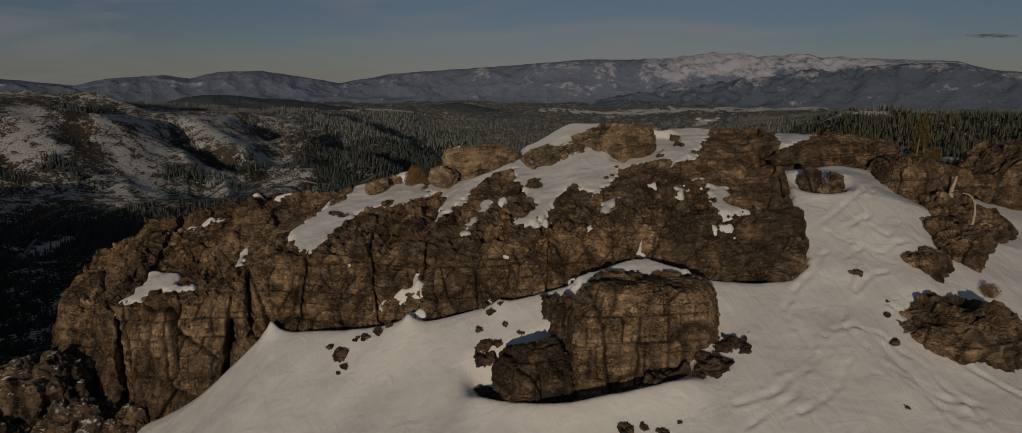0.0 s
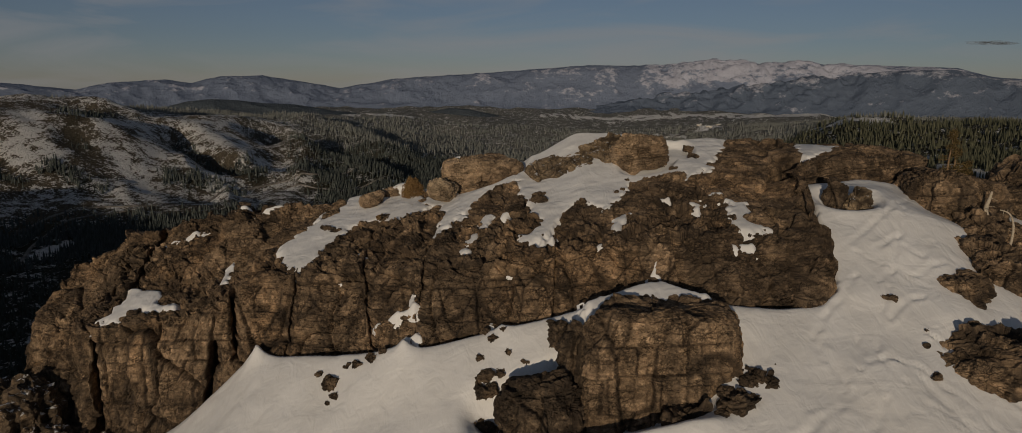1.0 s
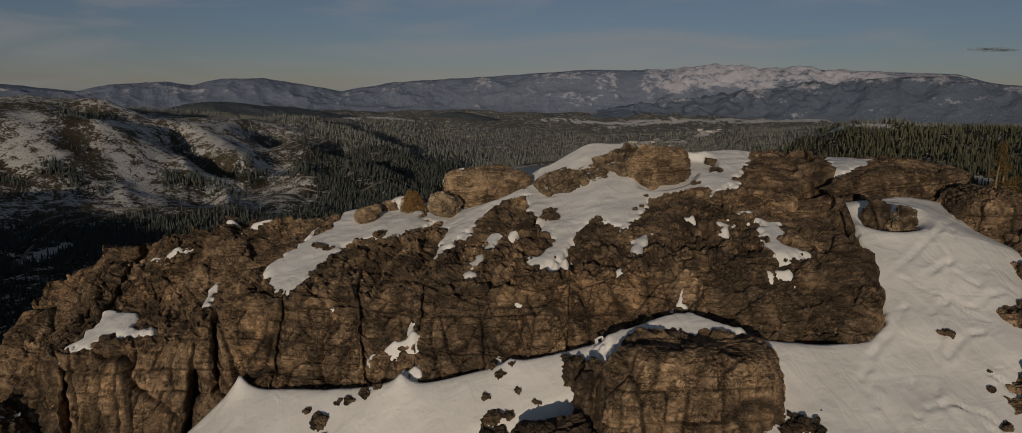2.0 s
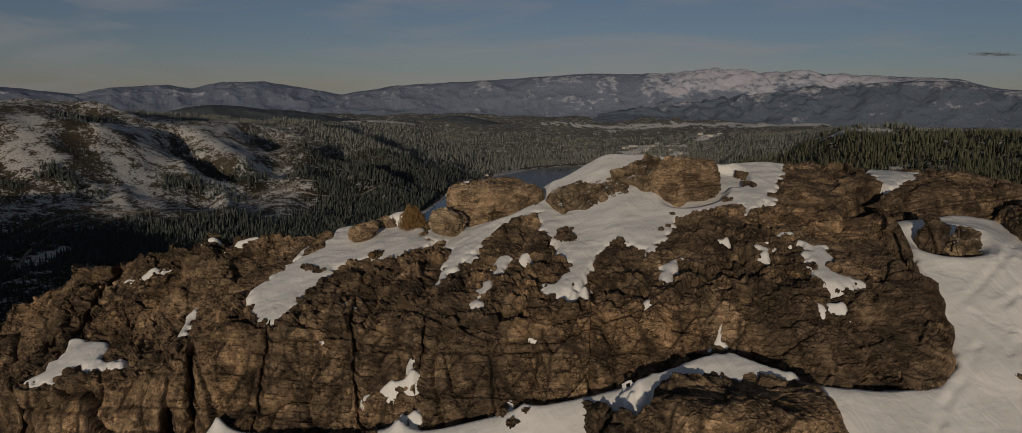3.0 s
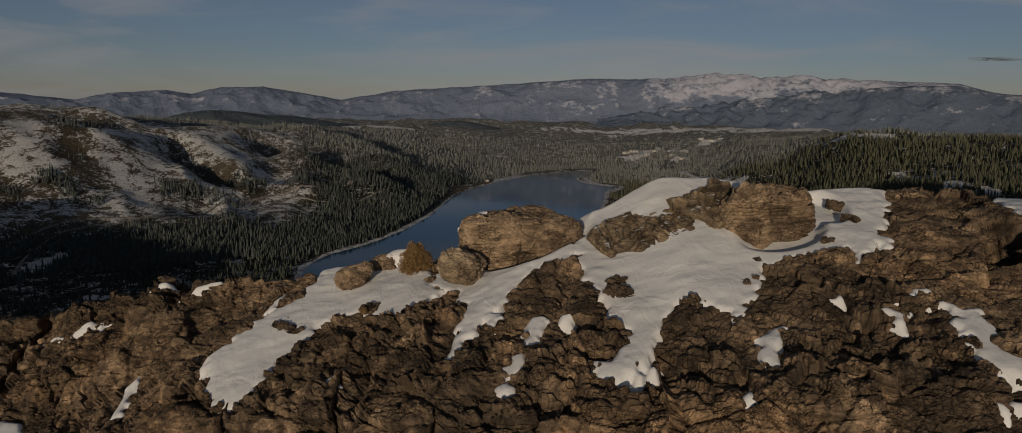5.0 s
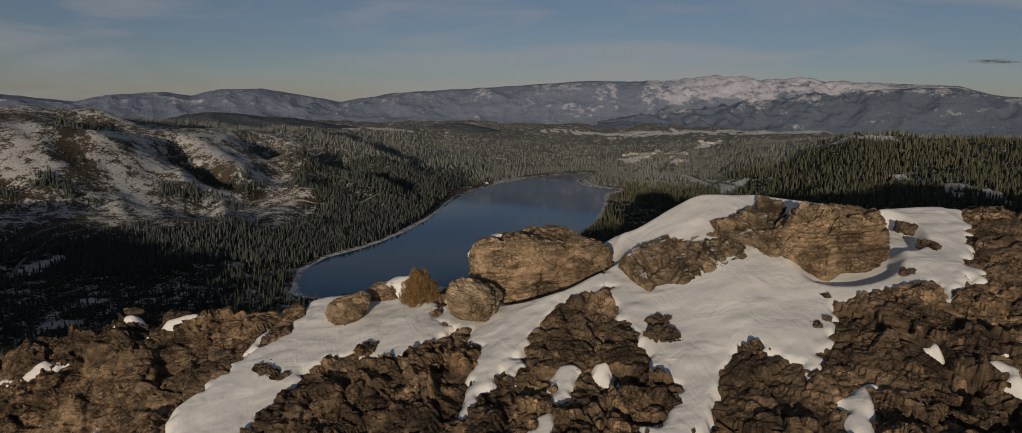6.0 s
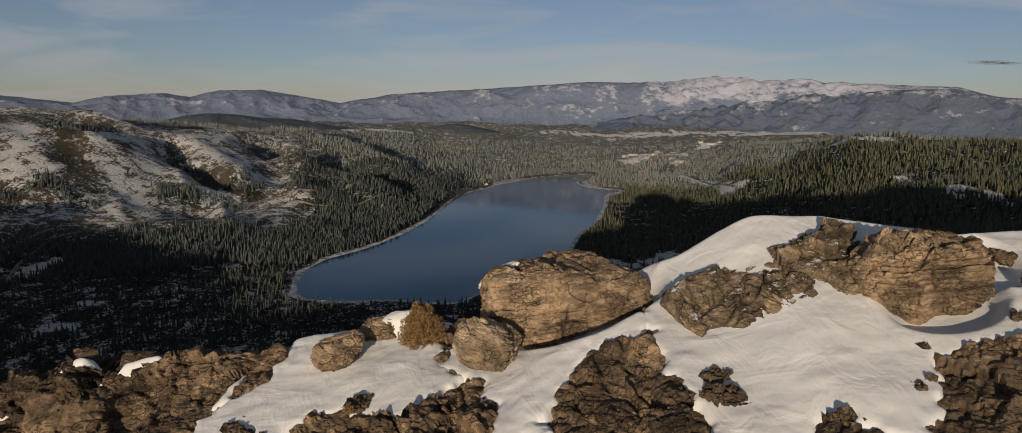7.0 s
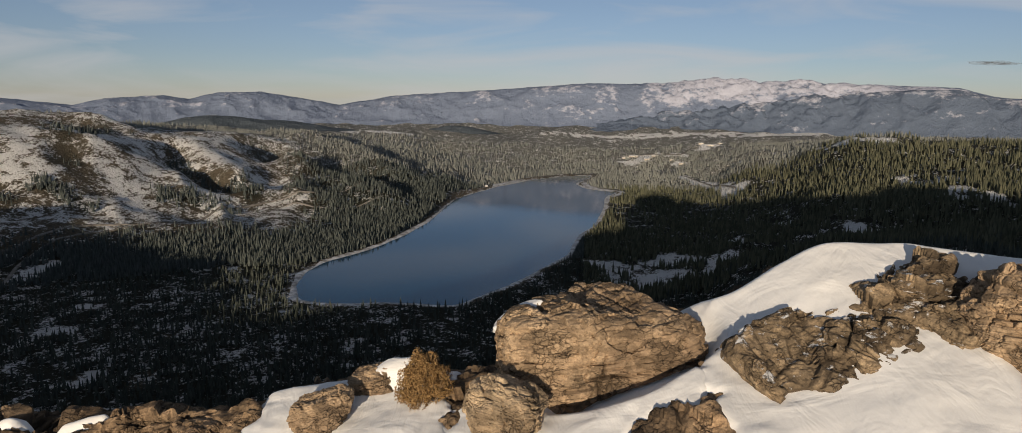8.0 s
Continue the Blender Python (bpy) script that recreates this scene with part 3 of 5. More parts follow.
# dark upright clefts: where, at what height, lean, depth, half width, half height
CLEFTS = [(-38.3, 3.0, -0.10, 5.0, 0.5, 5.5), (-26.5, 4.0, 0.05, 2.6, 0.35, 3.8), (-24.3, 9.0, -0.12, 3.2, 0.3, 3.2), (-36.5, 12.3, 0.1, 1.6, 0.25, 3.5), (-39.2, 10.8, 0.2, 1.6, 0.35, 2.4),
          (-12.0, 11.5, -0.25, 1.3, 0.2, 4.5), (-19.0, 10.5, 0.05, 0.8, 0.16, 4.5), (-7.4, 12.0, 0.1, 1.1, 0.2, 4.5),
          (3.5, 15.5, 0.1, 0.8, 0.16, 4.5), (12.5, 17.0, -0.1, 1.0, 0.18, 4.5), (21.0, 18.0, 0.1, 0.8, 0.16, 4.5)]


def build_ridge(name, x0, x1, step, label, seed):
    xs = np.arange(x0, x1 + step, step)
    ys, zs = ridge_profile(xs)
    lengths = np.hypot(np.diff(ys, axis=1), np.diff(zs, axis=1)).mean(0)
    rows = []
    for k, length in enumerate(lengths):
        n = max(2, int(length / (step * (1.0 if 0 < k < 4 else 4.0 if k < 6 else 14.0))))
        for t in np.arange(n) / n:
            rows.append(np.stack([xs, ys[:, k] + t * (ys[:, k + 1] - ys[:, k]), zs[:, k] + t * (zs[:, k + 1] - zs[:, k])], 1))
    g = np.stack(rows, 1)
    for _ in range(6):
        g[:, 1:-1] = 0.25 * g[:, :-2] + 0.5 * g[:, 1:-1] + 0.25 * g[:, 2:]
    g[..., 2] -= hollow(g[..., 0], g[..., 1])
    n = grid_normals(g)
    p = g.reshape(-1, 3)
    cover = snow_cover(p[:, 0], p[:, 1])
    gap, tag, facet = blocks((p + 1.2 * soft_noise(p * 0.3, seed + 4)[:, None]) / np.array((5.5, 5.5, 8.0)), seed + 90)
    wide = 1.2 * (tag - 0.5) + 0.7 * facet - 1.1 * np.exp(-gap / 0.03) + 0.5 * soft_noise(p * np.array((0.16, 0.16, 0.07)), seed + 5) * ease(0.1, 0.5, n.reshape(-1, 3)[:, 2])
    flatness = ease(0.35, 0.8, n.reshape(-1, 3)[:, 2])
    bald = np.maximum(ease(15.5, 18, p[:, 0]) * ease(57.5, 60, p[:, 1]), ease(22, 24, p[:, 0]) * ease(17.5, 19, p[:, 2])) * (0.75 + 0.25 * soft_noise(p * 0.4, seed + 8))
    level = ease(0.5, 0.97, n.reshape(-1, 3)[:, 2])
    brow = np.interp(p[:, 0], RIDGE_X, BROW_Z) + 0.8 * soft_noise(p * 0.3, seed + 9)
    fine, seam, tone = ridge_relief(p, level, (1 - level) * ease(brow + 0.6, brow - 1.4, p[:, 2]), bald, seed)
    d = fine + wide * (1 - 0.85 * ease(-2.6, -0.4, cover)) * (0.6 - 0.2 * flatness)
    cleft = np.zeros(len(p))
    for cx, zc, tilt, depth, width, half in CLEFTS:
        cleft = cleft + depth * np.exp(-((p[:, 0] - cx - tilt * (p[:, 2] - zc)) / width) ** 2) * ease(zc + half, zc + 0.55 * half, p[:, 2]) * ease(zc - 1.2 * half, zc - 0.75 * half, p[:, 2])
    slot = np.hypot(*(p[:, :2] - np.array((23.8, 66.3)) - np.clip(((p[:, :2] - np.array((23.8, 66.3))) @ np.array((3.0, 2.0))) / 13.0, 0, 1)[:, None] * np.array((3.0, 2.0))).T)
    bare = 1 - ease(-0.3, 0.4, cover)
    d = d * (0.15 + 0.85 * bare) - 0.22 * (1 - bare)
    p = p + n.reshape(-1, 3) * d[:, None] + cleft[:, None] * np.array((-0.38, 0.92, 0.0)) - (2.2 * np.exp(-(slot / 0.5) ** 4))[:, None] * np.array((0.0, 0.0, 1.0))
    thing = tagged(new(name), label, "rock outcrop")
    p, seam, tone = p.reshape(g.shape), seam.reshape(g.shape[:2]), tone.reshape(g.shape[:2])
    ends = [0] + [int((x - x0) / step) for x in (-37, -25.8, -12, 3.5, 12.5, 21, 28)] + [len(xs) - 1]
    for a, b in zip(ends, ends[1:]):
        cut = p[a:b + 1]
        me = mesh_of("buttress", cut.reshape(-1, 3), grid_faces(*cut.shape[:2]), False)
        attribute(me, "seam", seam[a:b + 1].ravel()), attribute(me, "tone", tone[a:b + 1].ravel())
        part("buttress", me, ROCK, thing)
    return thing


SPHERES = {}


def sphere(level):
    if level not in SPHERES:
        bm = bmesh.new()
        bmesh.ops.create_icosphere(bm, subdivisions=level, radius=1)
        SPHERES[level] = (np.array([v.co for v in bm.verts]), np.array([[v.index for v in f.verts] for f in bm.faces]))
        bm.free()
    return SPHERES[level]


def boulder(name, center, half, label, seed, level=6, square=2.8, turn=0.0, lean=0.0, material=None, relief=1.0, category="boulder", group="", rough=False, gap=None, pitch=0.0, cuts=9):
    """A weathered block of rock of its own, its origin at its base."""
    unit, faces = sphere(level)
    r = (np.abs(unit) ** square).sum(1) ** (-1 / square)
    p = unit * r[:, None] * np.array(half)
    pick = np.random.default_rng(seed)
    for _ in range(cuts):
        c = pick.normal(size=3)
        c /= np.linalg.norm(c)
        out = p @ c
        over = out - out.max() * pick.uniform(0.74, 0.93)
        p = p - 0.85 * np.clip(over, 0, None)[:, None] * c
    n = unit / np.array(half)
    n /= np.linalg.norm(n, axis=1, keepdims=True)
    low = min(half)
    p = p + n * (low * 0.12 * layers(unit * 1.3 + seed * 3.7, 2, seed))[:, None]
    seam = tone = np.zeros(len(p))
    if low > 0.55 and (rough or material in (ROCK, LICHEN)):
        level = ease(0.5, 0.97, n[:, 2])
        d, seam, tone = ridge_relief(p + seed * 13.1, level, 1 - level, 0.0, seed)
    elif rough or material in (ROCK, LICHEN):
        size = min(0.8, max(0.2, low / 3.4))
        d = rock_relief(p + seed * 13.1, seed, size)
    else:
        size = min(1.0, max(0.2, low / 2.4))
        d = 1.6 * boulder_relief(p + seed * 13.1, seed, size)
    p = p + n * (relief * d)[:, None]
    p[:, 2] += half[2]
    place = pose(center[0], center[1], center[2] - half[2], pitch, lean, turn)
    if gap:          # hollow under the boulder from x = gap[0] to gap[3], gap[2] high from gap[1] on
        turned, at = np.array(place.to_3x3()), np.array(place.translation)
        w = p @ turned.T + at
        w[:, 2] = np.maximum(w[:, 2], ridge_height(w[:, 0], w[:, 1]) + 0.1 + gap[2] * ease(gap[0], gap[1], w[:, 0]) - 3.0 * ease(gap[1], gap[0], w[:, 0]) - 4.0 * ease(gap[3] - 1.2, gap[3], w[:, 0]))
        p = (w - at) @ turned
    me = mesh_of(name, p, faces, False)
    attribute(me, "seam", seam), attribute(me, "tone", tone)
    ob = part(name, me, material or BOULDER)
    ob.matrix_world = place
    return tagged(ob, label, category, group)


# ski tracks and slides down the gully, as lines in the plan
TRACKS = [
    [(22.1, 50.9), (20.4, 49.1), (20.6, 47.6)],
    [(23.6, 49.4), (22.8, 47.9), (22.6, 46.6)],
    [(14.8, 42.1), (17.3, 42.6), (20.1, 43.9), (21.4, 44.9), (21.3, 45.4)],
    [(18.9, 41.3), (20.5, 41.9), (22.2, 43.1), (23.0, 44.2)],
    [(30.2, 40.5), (28.8, 43.0), (27.3, 44.9), (26.2, 46.6), (25.0, 47.3), (23.2, 47.0)],
    [(28.4, 40.4), (27.1, 43.2), (26.1, 45.5), (25.2, 47.7)],
    [(26.2, 56.9), (27.8, 58.0), (31.2, 60.5), (35.9, 65.5)],
    [(26.2, 56.0), (27.9, 54.8), (30.1, 54.1), (32.5, 55.1)],
    [(26.5, 51.6), (26.4, 53.0), (28.4, 54.3), (30.4, 53.1)],
    [(30.1, 56.4), (31.1, 55.4), (32.8, 57.2)],
    [(26.4, 50.5), (27.8, 51.4), (29.6, 52.1)],
    [(21.2, 50.4), (24.0, 52.3), (25.4, 54.0)],
    [(26.0, 44.1), (26.9, 42.9), (28.7, 41.8), (30.4, 41.3)],
    [(31.2, 63.5), (30.0, 57.0), (27.0, 52.5), (24.0, 47.5), (26.0, 43.0), (33.0, 38.0)],
    [(32.5, 61.0), (30.5, 57.5), (28.0, 56.5)],
    [(20.5, 49.5), (21.5, 46.0), (19.0, 42.5), (15.0, 40.5)],
    [(28.0, 49.0), (30.5, 45.5), (35.0, 42.6), (41.0, 41.0)],
    [(28.4, 48.6), (31.0, 44.9), (35.4, 42.0), (41.5, 40.2)],
]


def track_marks(x, y):
    """Depth of the ski tracks at points of the plan: a groove with a low rim."""
    z = np.zeros(x.shape)
    p = np.stack([np.ravel(x), np.ravel(y), np.zeros(x.size)], 1)
    wob = 0.35 * soft_noise(p * 0.5, 61).reshape(x.shape)
    crumble = 0.6 + 0.6 * soft_noise(p * 1.6, 62).reshape(x.shape)
    for line in TRACKS:
        d = np.full(x.shape, 9.0)
        for (ax, ay), (bx, by) in zip(line, line[1:]):
            ex, ey = bx - ax, by - ay
            t = np.clip(((x + wob - ax) * ex + (y + wob - ay) * ey) / (ex * ex + ey * ey), 0, 1)
            d = np.minimum(d, np.hypot(x + wob - ax - t * ex, y + wob - ay - t * ey))
        z += 0.75 * crumble * (0.09 * np.exp(-((d - 0.36) / 0.16) ** 2) - 0.16 * np.exp(-(d / 0.18) ** 2))
    return z


def build_field():
    xs = np.concatenate([np.linspace(-78, -50, 40), np.arange(-49.8, 50, 0.21), np.linspace(50.3, 82, 60)])
    ys = np.concatenate([np.linspace(-45, 39.5, 50), np.arange(40, 68, 0.165), np.linspace(68.3, 92, 30)])
    x, y = np.meshgrid(xs, ys, indexing="ij")
    z = field_height(x, y)
    gully = (x > 12) & (x < 46) & (y > 34) & (y < 66)
    z[gully] += track_marks(x[gully], y[gully])
    p = np.stack([x.ravel(), y.ravel() * 0.5, np.zeros(x.size)], 1)
    z += 0.035 * layers(p * 0.9, 3, 66).reshape(x.shape)
    g = np.stack([x, y, z], 2)
    me = mesh_of("snow_field", g.reshape(-1, 3), grid_faces(*x.shape))
    return tagged(part("snow_field", me, SNOW), "wind-packed snow slope with ski tracks below the ridge", "snow", kind="structure")


def snow_patch(outline, label="patch of packed snow lying on the rock ridge", step=0.11, height=ridge_height):
    lo, hi = np.min(outline, 0) - 1.2, np.max(outline, 0) + 1.2
    xs, ys = np.arange(lo[0], hi[0], step), np.arange(lo[1], hi[1], step)
    x, y = np.meshgrid(xs, ys, indexing="ij")
    d = outline_distance(x, y, outline) * steepness(x, y) + ragged(x, y)
    p = np.stack([x.ravel(), y.ravel(), np.zeros(x.size)], 1)
    lift = 0.08 if (d > 0).sum() * step * step > 8 else 0.03
    wave = (soft_noise(p * 0.4, 8) + 0.35 * soft_noise(p * np.array((0.7, 2.0, 1)), 9)).reshape(x.shape)
    z = height(x, y) + 0.10 * wave * ease(0, 1.5, d) + lift * ease(0, 1.6, d) - 0.9 * ease(0.1, -0.7, d)
    for _ in range(2):
        z[1:-1, 1:-1] = 0.2 * (z[1:-1, 1:-1] + z[:-2, 1:-1] + z[2:, 1:-1] + z[1:-1, :-2] + z[1:-1, 2:])
    v, f, _ = compact(np.stack([x, y, z], 2).reshape(-1, 3), grid_faces(*x.shape, keep=(d > -0.9).ravel()))
    return tagged(part("snow_patch", mesh_of("snow_patch", v, f), SNOW), label, "snow patch", "snow patches on the ridge")


# ---- the country round the ridge: heights along rays from the ridge, by bearing ----
REACH = np.array((0, 120, 300, 600, 900, 1200, 1600, 2000, 2400, 2800, 3300, 3900, 4400, 4900))
BEARINGS = {}
BEARINGS[-180] = (-26, -50, -20, 0, -20, -60, -100, -150, -150, -150, -150, -150, -150, -150)
BEARINGS[-110] = (-26, -70, -110, -150, -150, -120, -70, -30, -60, -110, -150, -150, -150, -150)
BEARINGS[-75] = (-26, -90, -160, -220, -200, -180, -160, -120, -60, -20, 0, -50, -100, -100)
BEARINGS[-48] = (-26, -110, -240, -320, -322, -320, -300, -200, -70, -10, -10, -70, -120, -120)
BEARINGS[-36] = (-26, -110, -250, -322, -322, -322, -320, -245, -112, -42, -60, -110, -140, -140)
BEARINGS[-25] = (-26, -110, -250, -322, -323, -322, -320, -275, -160, -110, -125, -135, -148, -148)
BEARINGS[-18] = (-26, -110, -250, -322, -324, -324, -322, -305, -235, -190, -160, -145, -150, -150)
BEARINGS[-11] = (-26, -110, -250, -322, -324, -324, -324, -318, -285, -250, -215, -175, -152, -152)
BEARINGS[0] = (-26, -110, -240, -318, -324, -324, -324, -324, -324, -324, -312, -222, -152, -152)
BEARINGS[9] = (-26, -80, -160, -245, -300, -324, -324, -324, -324, -324, -308, -222, -152, -152)
BEARINGS[15] = (-26, -60, -105, -170, -240, -290, -318, -322, -318, -312, -285, -215, -155, -155)
BEARINGS[20] = (-26, -60, -95, -135, -185, -235, -280, -290, -262, -215, -195, -185, -158, -158)
BEARINGS[27] = (-26, -60, -95, -130, -165, -205, -225, -195, -135, -104, -150, -180, -160, -160)
BEARINGS[36] = (-26, -60, -90, -125, -150, -180, -200, -172, -128, -108, -140, -170, -160, -160)
BEARINGS[48] = (-26, -50, -70, -90, -110, -130, -140, -120, -100, -100, -130, -160, -160, -160)
BEARINGS[85] = (-26, -20, 5, 30, 10, -40, -90, -120, -120, -120, -130, -150, -150, -150)
BEARINGS[180] = (-26, -50, -20, 0, -20, -60, -100, -150, -150, -150, -150, -150, -150, -150)
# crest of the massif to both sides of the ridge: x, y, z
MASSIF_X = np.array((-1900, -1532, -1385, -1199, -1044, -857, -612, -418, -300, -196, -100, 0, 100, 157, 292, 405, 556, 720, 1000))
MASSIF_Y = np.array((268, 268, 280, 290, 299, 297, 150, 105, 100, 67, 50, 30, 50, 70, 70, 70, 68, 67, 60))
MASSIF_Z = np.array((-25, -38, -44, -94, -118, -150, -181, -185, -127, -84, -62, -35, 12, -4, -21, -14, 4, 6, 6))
# gullies down the snowy hill, as lines in the plan, with depth and half width
GULLIES = [([(-1330, 2110), (-1213, 2005), (-1102, 1915), (-1033, 1832)], 16, 60), ([(-1230, 2390), (-1023, 2228), (-878, 2119), (-784, 2045)], 52, 60),
           ([(-1035, 2759), (-886, 2684), (-630, 2544), (-387, 2491)], 60, 110), ([(-1500, 1900), (-1340, 1800), (-1230, 1700)], 26, 50)]
# wooded spurs that run down to the lake: lines in the plan, with height and half width
SPURS = [([(-1000, 3150), (-721, 3050), (-500, 2680), (-345, 2400)], 46, 95), ([(-900, 2560), (-764, 2540), (-600, 2460), (-440, 2200), (-290, 2050)], 40, 80)]
LAKE_Z = -320.0
LAKE_CORNERS = np.array([(-405, 1297), (-419, 1407), (-402, 1492), (-339, 1590), (-277, 1771), (-236, 1991), (-197, 2443), (-68, 2759), (95, 3032), (278, 3190), (375, 3190), (330, 3080), (266, 2900),
                         (275, 2790), (300, 2720), (400, 2640), (350, 2540), (332, 2475), (298, 2256), (235, 1963), (174, 1804), (122, 1568), (16, 1351), (-97, 1178), (-211, 1198), (-298, 1188), (-370, 1200)], float)


def shoreline(count, smooth):
    """The lake's outline with rounded corners and small coves."""
    o = np.vstack([LAKE_CORNERS, LAKE_CORNERS[:1]])
    s = np.concatenate([[0], np.cumsum(np.hypot(*np.diff(o, axis=0).T))])
    at = np.linspace(0, s[-1], count, endpoint=False)
    p = np.stack([np.interp(at, s, o[:, 0]), np.interp(at, s, o[:, 1])], 1)
    for _ in range(smooth):
        p = 0.25 * np.roll(p, 1, 0) + 0.5 * p + 0.25 * np.roll(p, -1, 0)
    q = np.concatenate([p / 90, np.zeros((count, 1))], 1)
    return p + 3 * np.stack([layers(q, 3, 55), layers(q + 9, 3, 56)], 1)


LAKE = shoreline(200, 2)
ROADS = [
    ("road", 9, [(-1071, 1455), (-1045, 1541), (-1011, 1627), (-876, 1687), (-819, 1921), (-709, 2074), (-604, 2114), (-511, 2224), (-429, 2337)]),
    ("road", 8, [(-732, 1926), (-664, 2051), (-510, 2046), (-393, 2139)]),
    ("road", 8, [(-937, 1268), (-992, 1398), (-1011, 1487), (-987, 1562), (-908, 1657)]),
    ("road", 9, [(739, 3010), (775, 2832), (764, 2392)]),
    ("road", 14, [(518, 3619), (687, 3629), (817, 3464), (932, 3667)]),
]
# open snowy places without trees: x, y, half width, half depth
MEADOWS = [(560, 4150, 420, 30), (1100, 4080, 420, 40), (1600, 3960, 420, 70), (2060, 3900, 300, 60), (-740, 3900, 200, 40), (560, 3450, 60, 35),
    (640, 3500, 50, 25), (708, 3562, 60, 35), (824, 3496, 50, 30), (785, 3323, 70, 25), (1017, 3671, 90, 40)]
SLOPE_CLEARINGS = [(731, 2985, 24, 50), (750, 2850, 22, 80), (769, 2717, 24, 80), (765, 2560, 30, 80), (756, 2420, 45, 60), (1147, 2431, 50, 50),
    (1232, 2404, 65, 50), (1124, 2869, 22, 40), (1086, 2541, 22, 30), (1054, 1834, 22, 70), (1085, 1815, 22, 40), (1126, 1804, 22, 60),
    (1018, 1597, 26, 50), (1047, 1533, 24, 40), (671, 1746, 20, 40), (709, 1439, 24, 40), (980, 1560, 20, 30)]
VALLEY_CLEARINGS = [(-946, 1314, 22, 40), (-934, 1390, 26, 36), (-714, 1155, 34, 14), (-684, 1027, 30, 26), (-497, 1018, 24, 14), (-455, 864, 14, 26),
    (-535, 861, 20, 20), (-231, 985, 14, 26), (-428, 1276, 26, 8), (-383, 1176, 46, 8), (-265, 1178, 80, 9), (283, 1358, 110, 90),
    (360, 1500, 90, 70), (200, 1480, 50, 60), (426, 1415, 50, 60), (520, 1600, 30, 50)]
CLEARINGS = MEADOWS + SLOPE_CLEARINGS + VALLEY_CLEARINGS


# how the snowy hill is covered: bright snow faces, bare brown slopes and tree clumps, as lines in the plan with a half width
HILL_SNOW = [([(-1401, 2040), (-1337, 1920), (-1303, 1845), (-1235, 1855)], 42), ([(-1325, 2260), (-1180, 2041), (-1114, 1956), (-983, 1806)], 50), ([(-1273, 2358), (-1131, 2144), (-1068, 2091)], 45),
             ([(-985, 2078), (-908, 2030), (-832, 1981)], 34), ([(-971, 2325), (-841, 2231), (-754, 2275)], 48), ([(-1243, 2315), (-1080, 2560)], 40)]
HILL_BARE = [([(-1182, 2390), (-1043, 2319), (-916, 2214)], 36), ([(-1081, 2481), (-967, 2506), (-803, 2426)], 45), ([(-1257, 1972), (-1179, 1912), (-1105, 1867)], 30), ([(-1588, 2199), (-1474, 2335), (-1301, 2408)], 60),
             ([(-1230, 2250), (-1160, 2130)], 22)]
HILL_WOODS = [([(-1377, 2196), (-1339, 2338)], 45), ([(-1190, 1800), (-1076, 1757)], 34), ([(-956, 1949), (-811, 1945)], 40), ([(-836, 2153), (-757, 2072)], 35)]


def along_lines(x, y, lines):
    """How near a place lies to one of the lines, 0 to 1, with a ragged edge."""
    p = np.stack([x, y, np.zeros(len(x))], 1)
    rag = 1 + 0.45 * soft_noise(p / 45, 83) + 0.35 * soft_noise(p / 18, 84)
    near = np.zeros(x.shape)
    for line, half in lines:
        for (ax, ay), (bx, by) in zip(line, line[1:]):
            ex, ey = bx - ax, by - ay
            t = np.clip(((x - ax) * ex + (y - ay) * ey) / (ex * ex + ey * ey + 1e-9), 0, 1)
            near = np.maximum(near, np.exp(-(np.hypot(x - ax - t * ex, y - ay - t * ey) * rag / half) ** 2))
    return near


def in_clearing(x, y):
    c = np.zeros(x.shape)
    p = np.stack([x, y, np.zeros(len(x))], 1)
    rag = 0.5 * soft_noise(p / 28, 81) + 0.35 * soft_noise(p / 11, 82)
    for cx, cy, w, d in CLEARINGS:
        c = np.maximum(c, ease(1.25, 0.75, np.hypot((x - cx) / w, (y - cy) / d) + rag))
    return c


def off_road(x, y):
    d = np.full(x.shape, 1e9)
    for _, width, line in ROADS:
        for (ax, ay), (bx, by) in zip(line, line[1:]):
            ex, ey = bx - ax, by - ay
            t = np.clip(((x - ax) * ex + (y - ay) * ey) / (ex * ex + ey * ey), 0, 1)
            d = np.minimum(d, np.hypot(x - ax - t * ex, y - ay - t * ey) - width)
    return d


def in_gully(x, y, lines):
    """How deep a place lies in a gully (or how high on a spur), and how near it is to one, 0 to 1."""
    deep, near = np.zeros(x.shape), np.zeros(x.shape)
    p = np.stack([x, y, np.zeros(len(x))], 1)
    wob = 35 * soft_noise(p / 140, 85)
    for line, depth, half in lines:
        d, along = np.full(x.shape, 1e9), np.zeros(x.shape)
        for n, ((ax, ay), (bx, by)) in enumerate(zip(line, line[1:])):
            ex, ey = bx - ax, by - ay
            t = np.clip(((x - ax) * ex + (y + wob - ay) * ey) / (ex * ex + ey * ey), 0, 1)
            here = np.hypot(x - ax - t * ex, y + wob - ay - t * ey)
            along = np.where(here < d, (n + t) / (len(line) - 1), along)
            d = np.minimum(d, here)
        k = np.exp(-(d / half) ** 2)
        deep, near = np.maximum(deep, depth * k * ease(0, 0.15, along) * ease(1.0, 0.8, along)), np.maximum(near, np.exp(-(d / (0.6 * half)) ** 2))
    return deep, near


